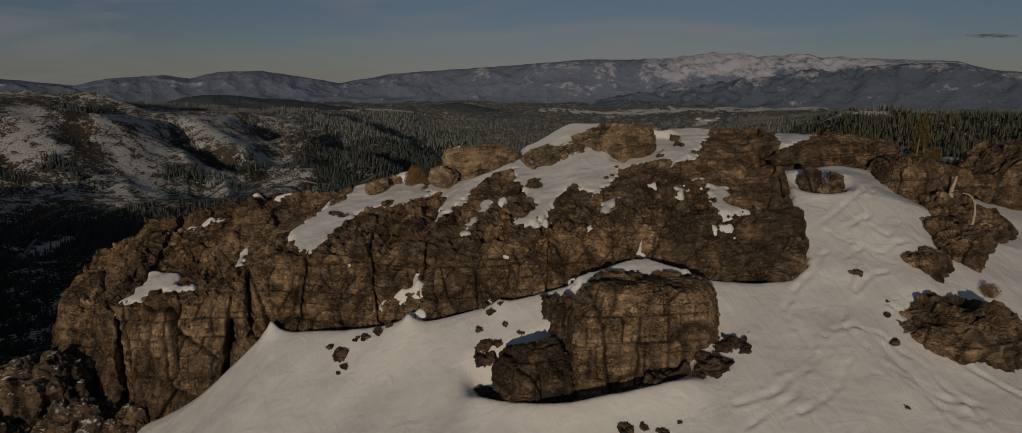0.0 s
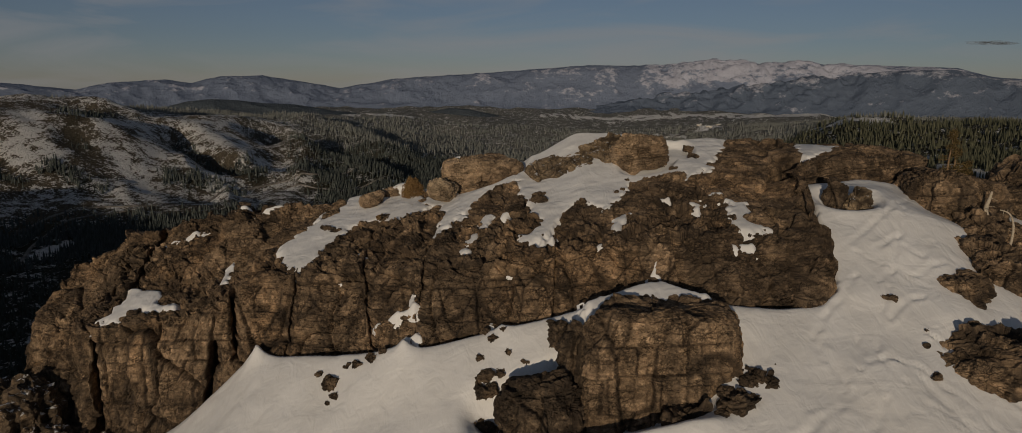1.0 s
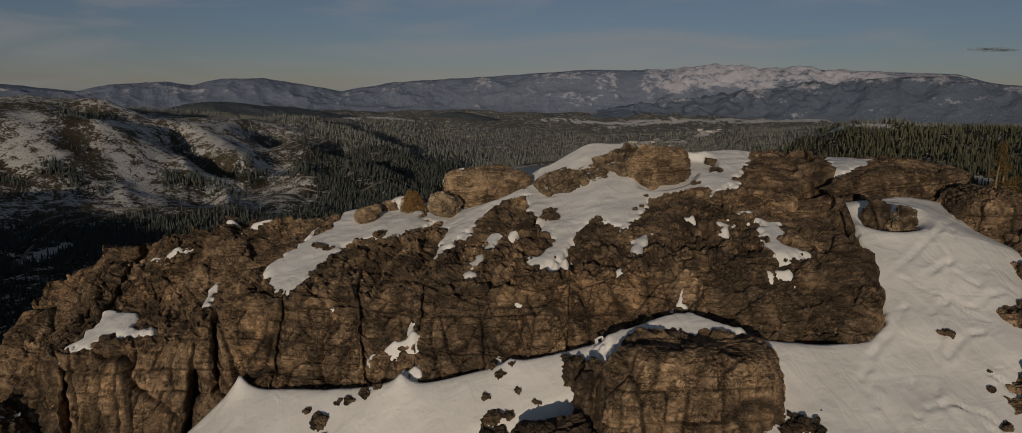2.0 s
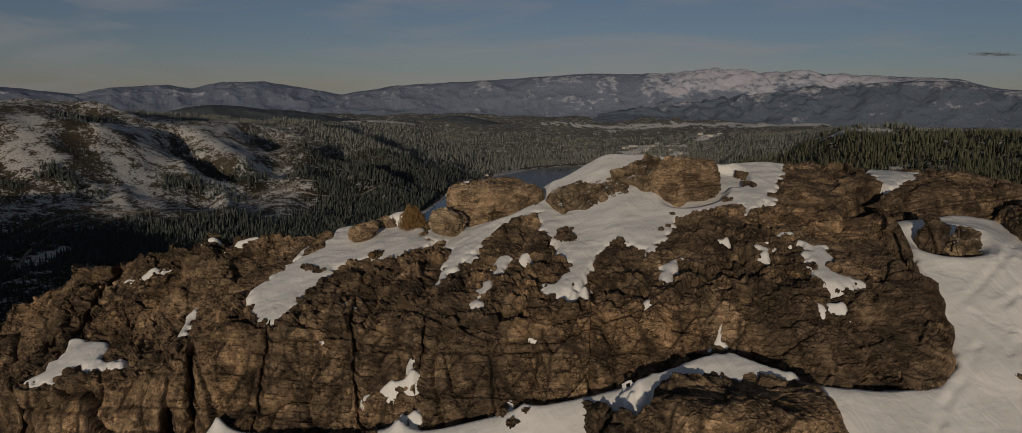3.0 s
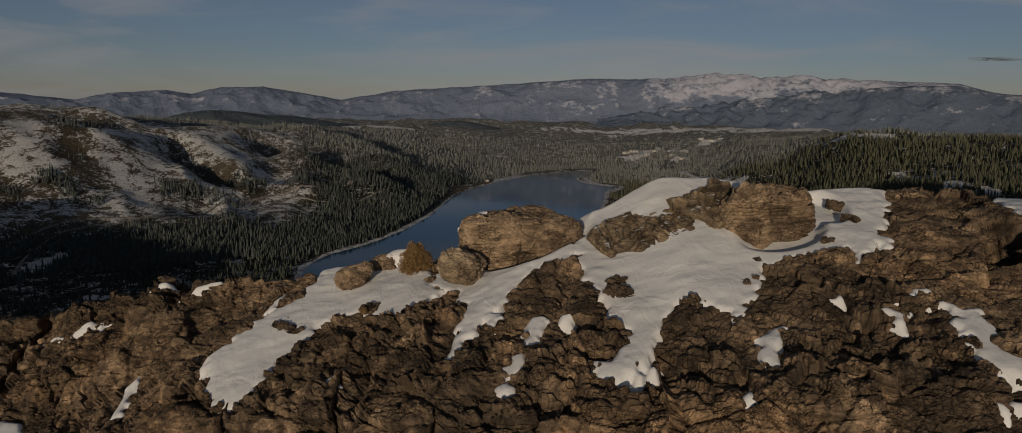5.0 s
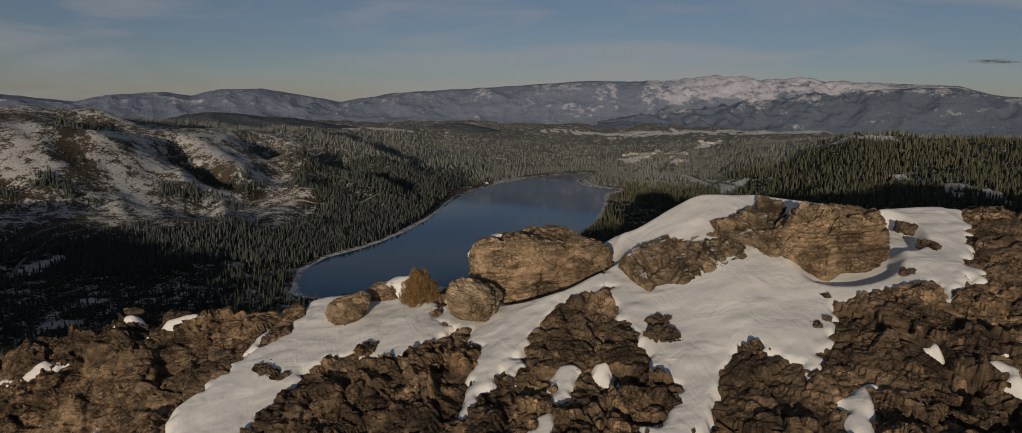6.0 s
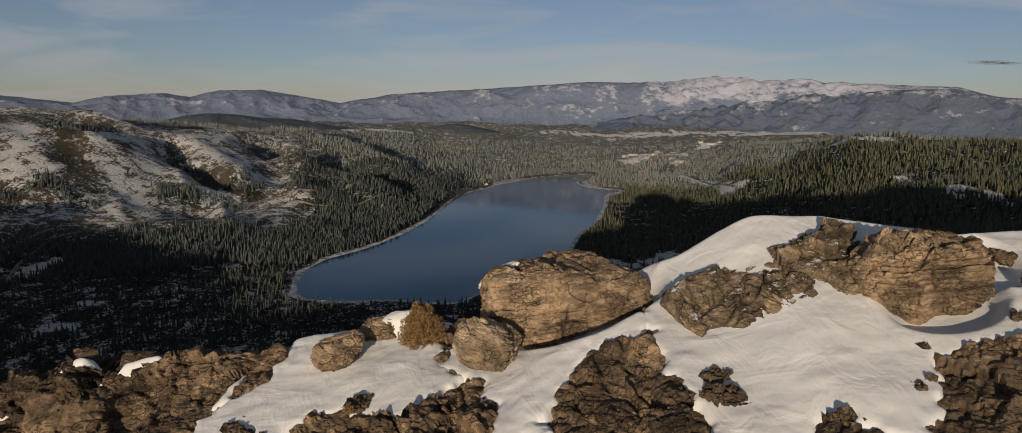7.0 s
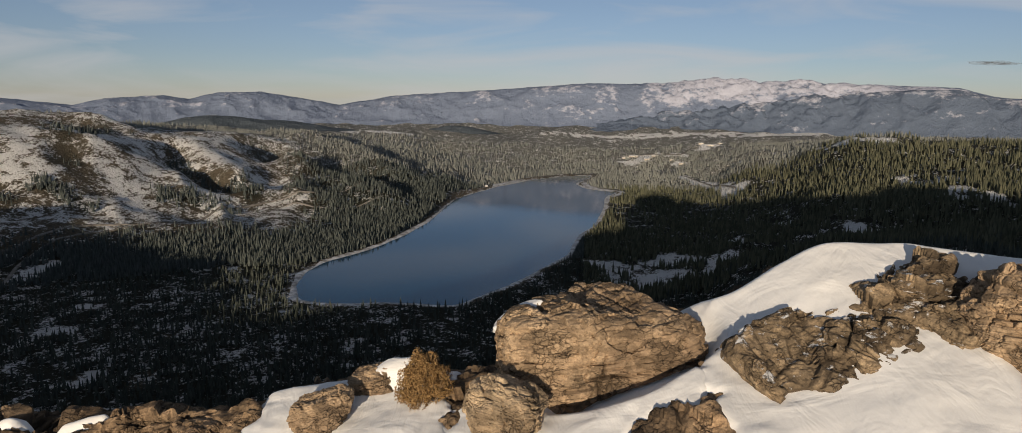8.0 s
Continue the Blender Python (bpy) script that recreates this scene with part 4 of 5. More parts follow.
def country_height(x, y):
    shape = np.shape(x)
    x, y = np.ravel(x), np.ravel(y)
    r, b = np.hypot(x, y - 40), np.degrees(np.arctan2(x, y - 40))
    names = np.array(sorted(BEARINGS), float)
    tops = np.stack([np.interp(r, REACH, BEARINGS[int(n)]) for n in names], 1)
    k = np.clip(np.searchsorted(names, b) - 1, 0, len(names) - 2)
    t = (b - names[k]) / (names[k + 1] - names[k])
    t = t * t * (3 - 2 * t)
    i = np.arange(len(x))
    z = tops[i, k] * (1 - t) + tops[i, k + 1] * t
    p = np.stack([x, y, np.zeros(len(x))], 1)
    rough = ease(-322, -270, z) * ease(60, 500, r)
    spurs = 1 - np.abs(soft_noise(p / 330 + 3.1, 71))
    z = z + rough * (34 * (spurs - 0.6) + 10 * layers(p / 130, 3, 72))
    hill = ease(-12, -19, b) * ease(1650, 2050, r) * ease(3300, 2900, r) * ease(-80, -60, b)
    q = np.stack([np.radians(b) * 2300 / 250, r / 900, np.zeros(len(x))], 1)
    z = z + hill * (44 * (0.45 - np.abs(soft_noise(q + 5.2, 75))) + 18 * (0.4 - np.abs(soft_noise(q * 2.3, 76))))
    z = z - in_gully(x, y, GULLIES)[0] + in_gully(x, y, SPURS)[0]
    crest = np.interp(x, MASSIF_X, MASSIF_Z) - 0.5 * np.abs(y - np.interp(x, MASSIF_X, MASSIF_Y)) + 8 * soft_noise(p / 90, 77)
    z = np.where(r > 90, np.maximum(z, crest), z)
    d = outline_distance(x, y, LAKE)
    near = ease(-260, -10, d)
    z = np.where(z > LAKE_Z, z + near * (LAKE_Z + 3 - z) * ease(-290, -318, z), z)
    z = np.where(d > -6, LAKE_Z - 2 - 6 * ease(0, 60, d), np.maximum(z, LAKE_Z + 1.2))
    return z.reshape(shape)


def ground_material():
    n = Nodes("forest_floor_and_snow")
    snow, wood = n.attribute("snow"), n.attribute("wood")
    patchy = n.noise(0.03, 8, 0.72)
    fine = n.noise(0.16, 6, 0.72)
    scrub = n.mix(n.ramp(fine, (0.35, 0.0), (0.65, 1.0)), (0.080, 0.069, 0.053), (0.24, 0.195, 0.14))
    # the wooded floor blends to a pale grey far off, haze painted as colour
    soil = n.mix(wood, scrub, n.mix(n.attribute("far_haze"), (0.040, 0.040, 0.028), (0.20, 0.20, 0.185)))
    amount = n.math("ADD", n.math("MULTIPLY", n.math("ADD", n.math("SUBTRACT", patchy, 0.5), n.math("MULTIPLY", n.math("SUBTRACT", fine, 0.5), 0.9)), 3.2), snow)
    color = n.mix(n.ramp(amount, (0.40, 0.0), (0.60, 1.0)), soil, (0.86, 0.85, 0.84))
    n.bump(fine, 1.0, 9.0)
    n.bump(patchy, 0.8, 20.0)
    return n.done(color, 0.95, **{"Specular IOR Level": 0.1})


def ground_cover(x, y, z):
    """How much snow and how much wood the ground carries, 0 to 1."""
    r, b = np.hypot(x, y - 40), np.degrees(np.arctan2(x, y - 40))
    p = np.stack([x, y, np.zeros(len(x))], 1)
    hill = ease(-14, -20, b) * ease(1650, 1850, r) * ease(3400, 3000, r)
    gully = in_gully(x, y, GULLIES)[1]
    low = ease(1950, 1750, r)
    wood = 1 - hill * (0.86 - 0.45 * gully - 0.3 * low)
    snow = 0.17 + hill * (0.23 + 0.22 * soft_noise(p / np.array((130, 130, 1)), 78) + 0.10 * ease(2250, 2600, r) - 0.26 * gully - 0.12 * low)
    bright, bare, trees = (along_lines(x, y, lines) for lines in (HILL_SNOW, HILL_BARE, HILL_WOODS))
    snow = snow + 0.38 * bright - 0.22 * bare
    wood = np.maximum(wood * (1 - 0.8 * bright), trees)
    open_ground = in_clearing(x, y)
    valley = ease(1750, 1500, r) * np.where(b < 3, 1.0, 0.55 * ease(30, 24, b))
    snow = np.maximum(snow, (1.15 - 0.63 * valley) * open_ground)
    wood = wood * (1 - (0.96 - 0.4 * valley) * open_ground)
    near_slope = ease(1000, 500, r) * ease(0, 12, b)
    snow = np.maximum(snow, 0.5 * near_slope)
    d = outline_distance(x, y, LAKE)
    snow = snow + 0.10 * ease(1700, 1300, r) * ease(0, -12, b)
    return np.clip(snow, 0, 1.2), np.clip(wood * np.where(y > 2400, ease(-26, -50, d), ease(-12, -22, d)), 0, 1)


def build_country():
    b = np.radians(np.concatenate([np.linspace(-180, -46, 40), np.linspace(-45, 45, 380), np.linspace(46, 180, 40)]))
    r = np.concatenate([np.linspace(0, 100, 8), 110 * (4900 / 110) ** np.linspace(0, 1, 340)])
    rr, bb = np.meshgrid(r, b, indexing="ij")
    x, y = rr * np.sin(bb), 40 + rr * np.cos(bb)
    z = country_height(x, y)
    me = mesh_of("ground", np.stack([x, y, z], 2).reshape(-1, 3), grid_faces(*x.shape)[:, ::-1])
    snow, wood = ground_cover(x.ravel(), y.ravel(), z.ravel())
    # the last mask grows with distance alone, for the painted haze
    attribute(me, "snow", snow), attribute(me, "wood", wood), attribute(me, "far_haze", ease(2400, 3300, rr.ravel()))
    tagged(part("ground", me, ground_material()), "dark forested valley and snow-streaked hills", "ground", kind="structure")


SKYLINE_B = np.array((-50, -36.1, -32.1, -30.1, -26.4, -24.7, -22.8, -19.6, -16.3, -13.8, -9.7, -3.4, 2.4, 6.1, 11.3, 13.0, 14.3, 15.2, 16.2, 16.8, 17.6, 19.0, 20.3, 21.6, 22.4, 23.8, 25.5, 29.7, 32.4, 34.4, 36.1, 50))
SKYLINE_E = np.array((-0.2, -0.32, -0.78, -0.32, -0.07, -0.34, 0.16, 0.24, -0.28, -0.72, 0.02, 0.46, 0.86, 1.14, 1.17, 1.2, 1.46, 1.42, 1.56, 1.35, 1.5, 1.36, 1.33, 1.46, 1.4, 1.16, 1.14, 1.0, 0.91, 0.31, 0.15, 0))


FLANK_B = np.array((-2, 4.0, 8.8, 12.9, 16.4, 20.2, 23.4, 26.8, 29.7, 32.4, 34.3, 36, 50))
FLANK_E = np.array((-3.4, -2.4, -1.55, -1.07, -0.67, -0.27, 0.24, 0.5, 0.75, 0.75, 0.24, 0.04, 0))
HILL_B = np.array((-32, -27, -25.2, -23.4, -21.6, -19.8, -17.4, -14.4, -11.9, -9))
HILL_E = np.array((-3.5, -2.17, -1.71, -1.52, -1.62, -1.87, -1.98, -2.49, -2.75, -3.6))
KNOLL_B = np.array((-12, -9.8, -7.7, -5.1, -3.5, -1.3, 0.3, 2))
KNOLL_E = np.array((-3.6, -3.02, -2.75, -2.32, -2.41, -2.88, -3.13, -3.6))


def mountain_material(name, wood, snow_color):
    n = Nodes(name)
    snow = n.attribute("snow")
    a = n.noise(0.007, 8, 0.7, (1, 1, 2.2))
    f = n.noise(0.035, 6, 0.72)
    amount = n.math("ADD", n.math("MULTIPLY", n.math("SUBTRACT", n.math("ADD", a, n.math("MULTIPLY", f, 0.6)), 0.8), 3.0), snow)
    # wood and snow_color are passed in with the haze already mixed in
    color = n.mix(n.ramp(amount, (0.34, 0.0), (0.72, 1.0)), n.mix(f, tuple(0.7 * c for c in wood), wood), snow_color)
    n.bump(f, 0.9, 14.0)
    return n.done(color, 1.0, **{"Specular IOR Level": 0.0})


def mountain_range(near, far, bearings, rises, foot, rough, snowiness, material, label, seed):
    """A range from near to far, its skyline given by bearing and rise in degrees."""
    b = np.linspace(bearings[0], bearings[-1], int(6 * (bearings[-1] - bearings[0])))
    t = np.linspace(0, 1, 60)
    bb, tt = np.meshgrid(b, t, indexing="ij")
    r = near + (far - near) * tt
    x, y = r * np.sin(np.radians(bb)), 47 + r * np.cos(np.radians(bb))
    p = np.stack([x.ravel(), y.ravel(), np.zeros(x.size)], 1)
    top = 30.6 + (near + 0.85 * (far - near)) * np.tan(np.radians(np.interp(bb, bearings, rises)))
    up = ease(-0.12, 0.85, tt) * (1 - 0.5 * ease(0.85, 1.0, tt))
    gullies = np.abs(layers(p / 150, 4, seed)).reshape(x.shape)
    crest = (2.2 * layers(p / 60, 3, seed + 7).reshape(x.shape) + 13.0 * ease(9, 13, bb) * ease(30, 24, bb) * layers(p / 45, 3, seed + 8).reshape(x.shape)) * rough
    z = foot + (top - foot) * up + rough * 24 * ease(0.0, 0.3, tt) * ease(0.9, 0.6, tt) * (0.45 - gullies) + crest * ease(0.1, 0.4, tt)
    me = mesh_of("mountain_range", np.stack([x, y, z], 2).reshape(-1, 3), grid_faces(*x.shape)[:, ::-1])
    attribute(me, "snow", np.ravel(snowiness(bb, (z - foot) / np.maximum(top - foot, 1), gullies)))
    tagged(part("mountain_range", me, material), label, "mountain", kind="structure")


def build_mountains():
    # wood and snow are blued and dulled here: distance haze put into base colours
    blue = mountain_material("far_hazed_blue_slopes", (0.215, 0.262, 0.368), (0.47, 0.485, 0.58))
    dark = mountain_material("hazed_wooded_blue_slopes", (0.146, 0.184, 0.258), (0.43, 0.445, 0.52))
    wood = mountain_material("hazed_wooded_hill_slopes", (0.118, 0.140, 0.162), (0.40, 0.40, 0.41))
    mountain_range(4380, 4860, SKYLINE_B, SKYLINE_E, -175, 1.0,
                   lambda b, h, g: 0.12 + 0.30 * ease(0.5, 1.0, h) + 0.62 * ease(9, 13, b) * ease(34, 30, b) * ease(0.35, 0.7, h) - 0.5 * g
                   + 0.22 * ease(-1, 3, b) * ease(14, 9, b) * ease(0.2, 0.4, h) * ease(0.85, 0.6, h), blue, "far mountain range with snowy summits, haze in its blue-grey colour", 90)
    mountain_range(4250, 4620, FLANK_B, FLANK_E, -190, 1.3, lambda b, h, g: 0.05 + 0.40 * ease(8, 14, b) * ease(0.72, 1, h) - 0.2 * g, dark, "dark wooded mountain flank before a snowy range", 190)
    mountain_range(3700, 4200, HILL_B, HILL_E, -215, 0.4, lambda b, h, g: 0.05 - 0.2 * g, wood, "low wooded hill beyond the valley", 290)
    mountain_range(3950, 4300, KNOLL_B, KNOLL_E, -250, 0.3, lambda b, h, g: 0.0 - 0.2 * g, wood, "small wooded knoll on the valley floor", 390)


def build_roads():
    n = Nodes("road_gravel")
    mat = n.done(n.mix(n.ramp(n.noise(0.05, 5, 0.7), (0.4, 0.0), (0.6, 1.0)), (0.10, 0.09, 0.075), (0.24, 0.22, 0.20)), 0.9)
    for name, width, line in ROADS:
        line = np.array(line, float)
        s = np.concatenate([[0], np.cumsum(np.hypot(*np.diff(line, axis=0).T))])
        at = np.arange(0, s[-1], 8.0)
        c = np.stack([np.interp(at, s, line[:, 0]), np.interp(at, s, line[:, 1])], 1)
        for _ in range(40):
            c[1:-1] = 0.25 * c[:-2] + 0.5 * c[1:-1] + 0.25 * c[2:]
        d = np.gradient(c, axis=0)
        d /= np.linalg.norm(d, axis=1, keepdims=True)
        side = np.stack([-d[:, 1], d[:, 0]], 1)
        rows = np.stack([c + side * width * k for k in (-0.55, -0.4, 0, 0.4, 0.55)], 1)
        z = np.max(country_height(rows[..., 0], rows[..., 1]), axis=1, keepdims=True) + np.array((-4.0, 0.7, 0.8, 0.7, -4.0))
        me = mesh_of(name, np.concatenate([rows, z[..., None]], 2).reshape(-1, 3), grid_faces(len(c), 5))
        tagged(part(name, me, mat), "pale gravel road winding along the wooded slope", "road", kind="structure")


def build_lake():
    o = shoreline(440, 6)
    d = np.roll(o, -1, 0) - np.roll(o, 1, 0)
    out = np.stack([-d[:, 1], d[:, 0]], 1) / np.linalg.norm(d, axis=1, keepdims=True)
    wide = 6 + 5 * soft_noise(np.concatenate([o / 60, np.zeros((len(o), 1))], 1), 57) + 26 * ease(2300, 2900, o[:, 1])
    rows = []
    for k, z in ((-4, -1.0), (0, 0.25), (0.45, 1.0), (1.0, 1.6), (2.6, 0.6)):
        w = (np.full(len(o), float(k)) if k <= 0 else wide * k)
        rows.append(np.concatenate([o + out * w[:, None], np.full((len(o), 1), LAKE_Z + z)], 1))
    g = np.stack(rows, 1)
    g = np.concatenate([g, g[:1]], 0)
    me = mesh_of("shore", g.reshape(-1, 3), grid_faces(*g.shape[:2])[:, ::-1])
    n = Nodes("snowy_shore")
    mat = n.done(n.mix(n.ramp(n.noise(0.05, 5, 0.7), (0.42, 0.0), (0.58, 1.0)), (0.30, 0.28, 0.26), (0.74, 0.73, 0.73)), 0.9)
    tagged(part("shore", me, mat), "narrow snow-covered shore along the lake", "shore", kind="structure")
    bm = bmesh.new()
    face = bm.faces.new([bm.verts.new((x, y, LAKE_Z)) for x, y in o])
    bmesh.ops.triangulate(bm, faces=[face])
    me = bpy.data.meshes.new("water")
    bm.normal_update()
    for f in bm.faces:
        if f.normal.z < 0:
            f.normal_flip()
    bm.to_mesh(me), bm.free()
    n = Nodes("lake_water")
    n.bump(n.noise(0.12, 5, 0.6, (1, 0.5, 1)), 0.15, 0.5)
    mat = n.done((0.001, 0.050, 0.118), 0.06, **{"IOR": 1.33})
    tagged(part("water", me, mat), "calm blue mountain lake between wooded shores", "lake", kind="structure")


def build_town():
    """Low far-off buildings in the clearings by the end of the lake, and a boathouse on its shore."""
    n = Nodes("pale_building_wall")
    wall = n.done(n.mix(n.ramp(n.noise(0.15, 3), (0.4, 0.0), (0.6, 1.0)), (0.42, 0.37, 0.31), (0.56, 0.51, 0.44)), 0.8)
    n = Nodes("snowy_roof")
    roof = n.done(n.mix(n.ramp(n.noise(0.2, 3), (0.4, 0.0), (0.6, 1.0)), (0.62, 0.60, 0.58), (0.80, 0.79, 0.78)), 0.8)
    for x, y, wide, deep, tall, turn in ((575, 3545, 34, 16, 9, 8), (622, 3590, 42, 18, 10, -12), (668, 3470, 26, 14, 8, 20), (716, 3520, 30, 15, 8, 0), (778, 3410, 24, 12, 7, 14),
                                         (800, 3302, 22, 12, 7, -8), (1002, 3730, 26, 14, 8, 5), (1042, 3684, 30, 14, 8, -15), (1098, 3702, 24, 13, 7, 10), (-101, 2748, 11, 8, 6, 20)):
        label = "white boathouse on the lake shore" if x < 0 else "low pale building with a snowy roof in a clearing"
        house = tagged(new("house"), label, "building", "" if x < 0 else "buildings by the lake")
        house.matrix_world = pose(x, y, float(country_height(np.array([x]), np.array([y]))[0]), 0, 0, turn)
        a, b = wide / 2, deep / 2
        base = [(sx * a, sy * b, z) for z in (-4.0, tall * 0.6) for sx, sy in ((-1, -1), (1, -1), (1, 1), (-1, 1))]
        part("wall", mesh_of("wall", base, [(0, 1, 5, 4), (1, 2, 6, 5), (2, 3, 7, 6), (3, 0, 4, 7), (4, 5, 6, 7), (3, 2, 1, 0)], False), wall, house)
        e, low, up = 1.06, tall * 0.6 + 0.05, tall
        top = [(-a * e, -b * e * 1.1, low - 0.4), (a * e, -b * e * 1.1, low - 0.4), (a * e, b * e * 1.1, low - 0.4), (-a * e, b * e * 1.1, low - 0.4), (-a * e, 0, up), (a * e, 0, up)]
        part("roof", mesh_of("roof", top, [(0, 1, 5), (0, 5, 4), (2, 3, 4), (2, 4, 5), (0, 4, 3), (1, 2, 5), (3, 2, 1), (3, 1, 0)], False), roof, house)


def build_forest(name, near, far, count, tiers, heights, colors, label, seed, bearings=(-43, 43)):
    """Conifers over the country between two distances, thinning out towards clearings, roads and shores."""
    rng = np.random.default_rng(seed)
    r = near * (far / near) ** rng.random(count * 3)
    b = rng.uniform(*bearings, count * 3)
    x, y = r * np.sin(np.radians(b)), 40 + r * np.cos(np.radians(b))
    z = country_height(x, y)
    snow, wood = ground_cover(x, y, z)
    p = np.stack([x, y, np.zeros(len(x))], 1)
    thick = np.clip(0.85 + 0.9 * soft_noise(p / 120, 41) + 0.4 * soft_noise(p / 35, 42), 0.05, 1) * np.where(wood < 0.3, 0.0, wood ** 2)
    keep = (rng.random(len(x)) < thick) & (off_road(x, y) > 3) & (z > LAKE_Z)
    x, y, z = x[keep][:count], y[keep][:count], z[keep][:count]
    n = len(x)
    tall = rng.uniform(*heights, n) * (0.8 + 0.4 * rng.random(n))
    wide = tall * rng.uniform(0.12, 0.18, n)
    sides = 5 if tiers > 1 else 4
    a = np.linspace(0, 2 * np.pi, sides, endpoint=False)
    spin = rng.uniform(0, 6, n)
    ca, sa = np.cos(a[None] + spin[:, None]), np.sin(a[None] + spin[:, None])
    jag = rng.uniform(0.7, 1.25, (n, sides))
    tip_x = x + 0.03 * tall * rng.uniform(-1, 1, n)
    rings, faces = [], []
    for k in range(tiers):
        low, high, scale = 0.05 + 0.9 * k / (tiers + 0.6), 1.0 if k == tiers - 1 else 0.62 + 0.25 * k, 1 - 0.36 * k
        rings.append(np.stack([x[:, None] + ca * wide[:, None] * scale * jag, y[:, None] + sa * wide[:, None] * scale * jag, np.repeat((z + tall * low)[:, None], sides, 1)], 2))
        rings.append(np.stack([tip_x, y, z + tall * high], 1)[:, None])
        faces += [(k * (sides + 1) + i, k * (sides + 1) + (i + 1) % sides, k * (sides + 1) + sides) for i in range(sides)]
    v = np.concatenate(rings, 1)
    f = (np.array(faces)[None] + (np.arange(n) * v.shape[1])[:, None, None]).reshape(-1, 3)
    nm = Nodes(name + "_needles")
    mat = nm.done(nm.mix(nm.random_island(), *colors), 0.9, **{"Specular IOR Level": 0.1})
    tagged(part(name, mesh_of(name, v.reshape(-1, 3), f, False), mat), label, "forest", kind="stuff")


# ---- build ----
build_country()
build_mountains()
build_lake()
build_roads()
build_town()
# needles turn paler and greyer with distance: haze is put into the forest colours
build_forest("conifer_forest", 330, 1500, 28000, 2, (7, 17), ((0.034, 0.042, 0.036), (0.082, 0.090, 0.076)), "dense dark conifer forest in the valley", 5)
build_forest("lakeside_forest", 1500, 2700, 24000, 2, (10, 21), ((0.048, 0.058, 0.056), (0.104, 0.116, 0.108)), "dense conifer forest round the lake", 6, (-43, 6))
# warmer, brighter needles than by the lake: sunlight put into the colour
build_forest("hillside_forest", 1100, 2750, 20000, 2, (12, 24), ((0.052, 0.057, 0.039), (0.128, 0.128, 0.085)), "sunlit olive conifer forest on the hill beyond the lake", 8, (6, 43))
build_forest("distant_forest", 2700, 3800, 24000, 1, (10, 20), ((0.152, 0.162, 0.155), (0.202, 0.209, 0.196)), "conifer forest on the far valley floor, coloured pale with haze", 7)
build_field()
build_ridge("rock_ridge", -50.5, 43, 0.1, "long brown jointed rock ridge with snow on its ledges", 1)
for outline in SNOW_PATCHES:
    snow_patch(outline)

snow_patch([(5.0, 50.6), (7, 51.0), (9.5, 50.6), (12.5, 50.3), (13.6, 51.0), (12.0, 52.4), (10.8, 53.2), (9.6, 53.2), (7.0, 52.2), (5.0, 51.6)],
           "snow cap between a rock block and the ridge", height=lambda x, y: 14.3 + 0.10 * (x - 5) + 0.35 * (y - 50.6))

R = "broken brown rock beside the snow gully"
boulder("rock_block", (9.8, 49.5, 9.3), (5.3, 3.3, 5.8), "tall brown rock block standing in the snow slope", 21, 7, 7.0, material=ROCK, category="rock")
boulder("rock_block", (2.0, 47.4, 7.4), (3.0, 2.1, 3.5), "dark broken rock flank rising from the snow", 25, 6, 2.3, material=LICHEN, relief=1.3, category="rock")
boulder("rock_block", (16.3, 46.8, 9.9), (1.8, 1.5, 1.6), "brown rock shoulder sunk in the snow slope", 26, 6, 2.5, material=LICHEN, category="rock")
boulder("rock_block", (32.4, 47.4, 10.8), (4.6, 3.0, 3.1), "low layered brown rock in the snow slope", 22, 6, 2.8, material=ROCK, category="rock")
boulder("rock_block", (41.4, 67.2, 18.2), (3.7, 3.2, 3.1), R, 23, 6, 2.8, material=ROCK, category="rock")
boulder("rock_block", (37.6, 65.5, 19.4), (2.6, 3.2, 2.8), R, 74, 6, 3.0, material=ROCK, category="rock")
boulder("rock_block", (37, 57, 15.6), (2.6, 3.6, 2.4), R, 27, 6, 2.5, material=ROCK, category="rock")
boulder("rock_block", (33.0, 53.6, 14.7), (2.1, 2.2, 1.7), R, 28, 6, 2.5, material=ROCK, category="rock")
boulder("rock_block", (38.6, 61.5, 17.0), (1.9, 3.0, 2.2), R, 43, 5, 2.5, material=ROCK, category="rock")
boulder("rock_block", (43.6, 62.8, 15.6), (2.6, 2.6, 2.4), R, 29, 6, 2.5, material=ROCK, category="rock")
boulder("rock_block", (56.8, 73, 18.5), (8.8, 4, 4.6), "massive brown rock wall above the snow", 24, 6, 3.6, material=ROCK, category="rock")
for place, half, seed in (((-47, 64, -1.6), (5.0, 3.4, 4.4), 41), ((-42, 61.5, -4.6), (3.4, 3.0, 4.2), 42), ((-37.5, 61.5, -6.0), (3.0, 2.6, 4.0), 44), ((-50, 60, -5.5), (4.5, 3.5, 4.0), 45),
                          ((-45.5, 57.5, -8.0), (4.0, 3.0, 4.0), 46)):
    boulder("rock_block", place, half, "steep broken rock rib dusted with snow", seed, 5, 2.6, material=DUSTED, relief=1.5, category="rock", rough=True)
boulder("rock_fin", (3.9, 52.2, 11.0), (0.8, 1.4, 2.2), "thin dark rock fin beside a tall block", 47, 5, 2.2, lean=-10, material=LICHEN, relief=1.2, category="rock")
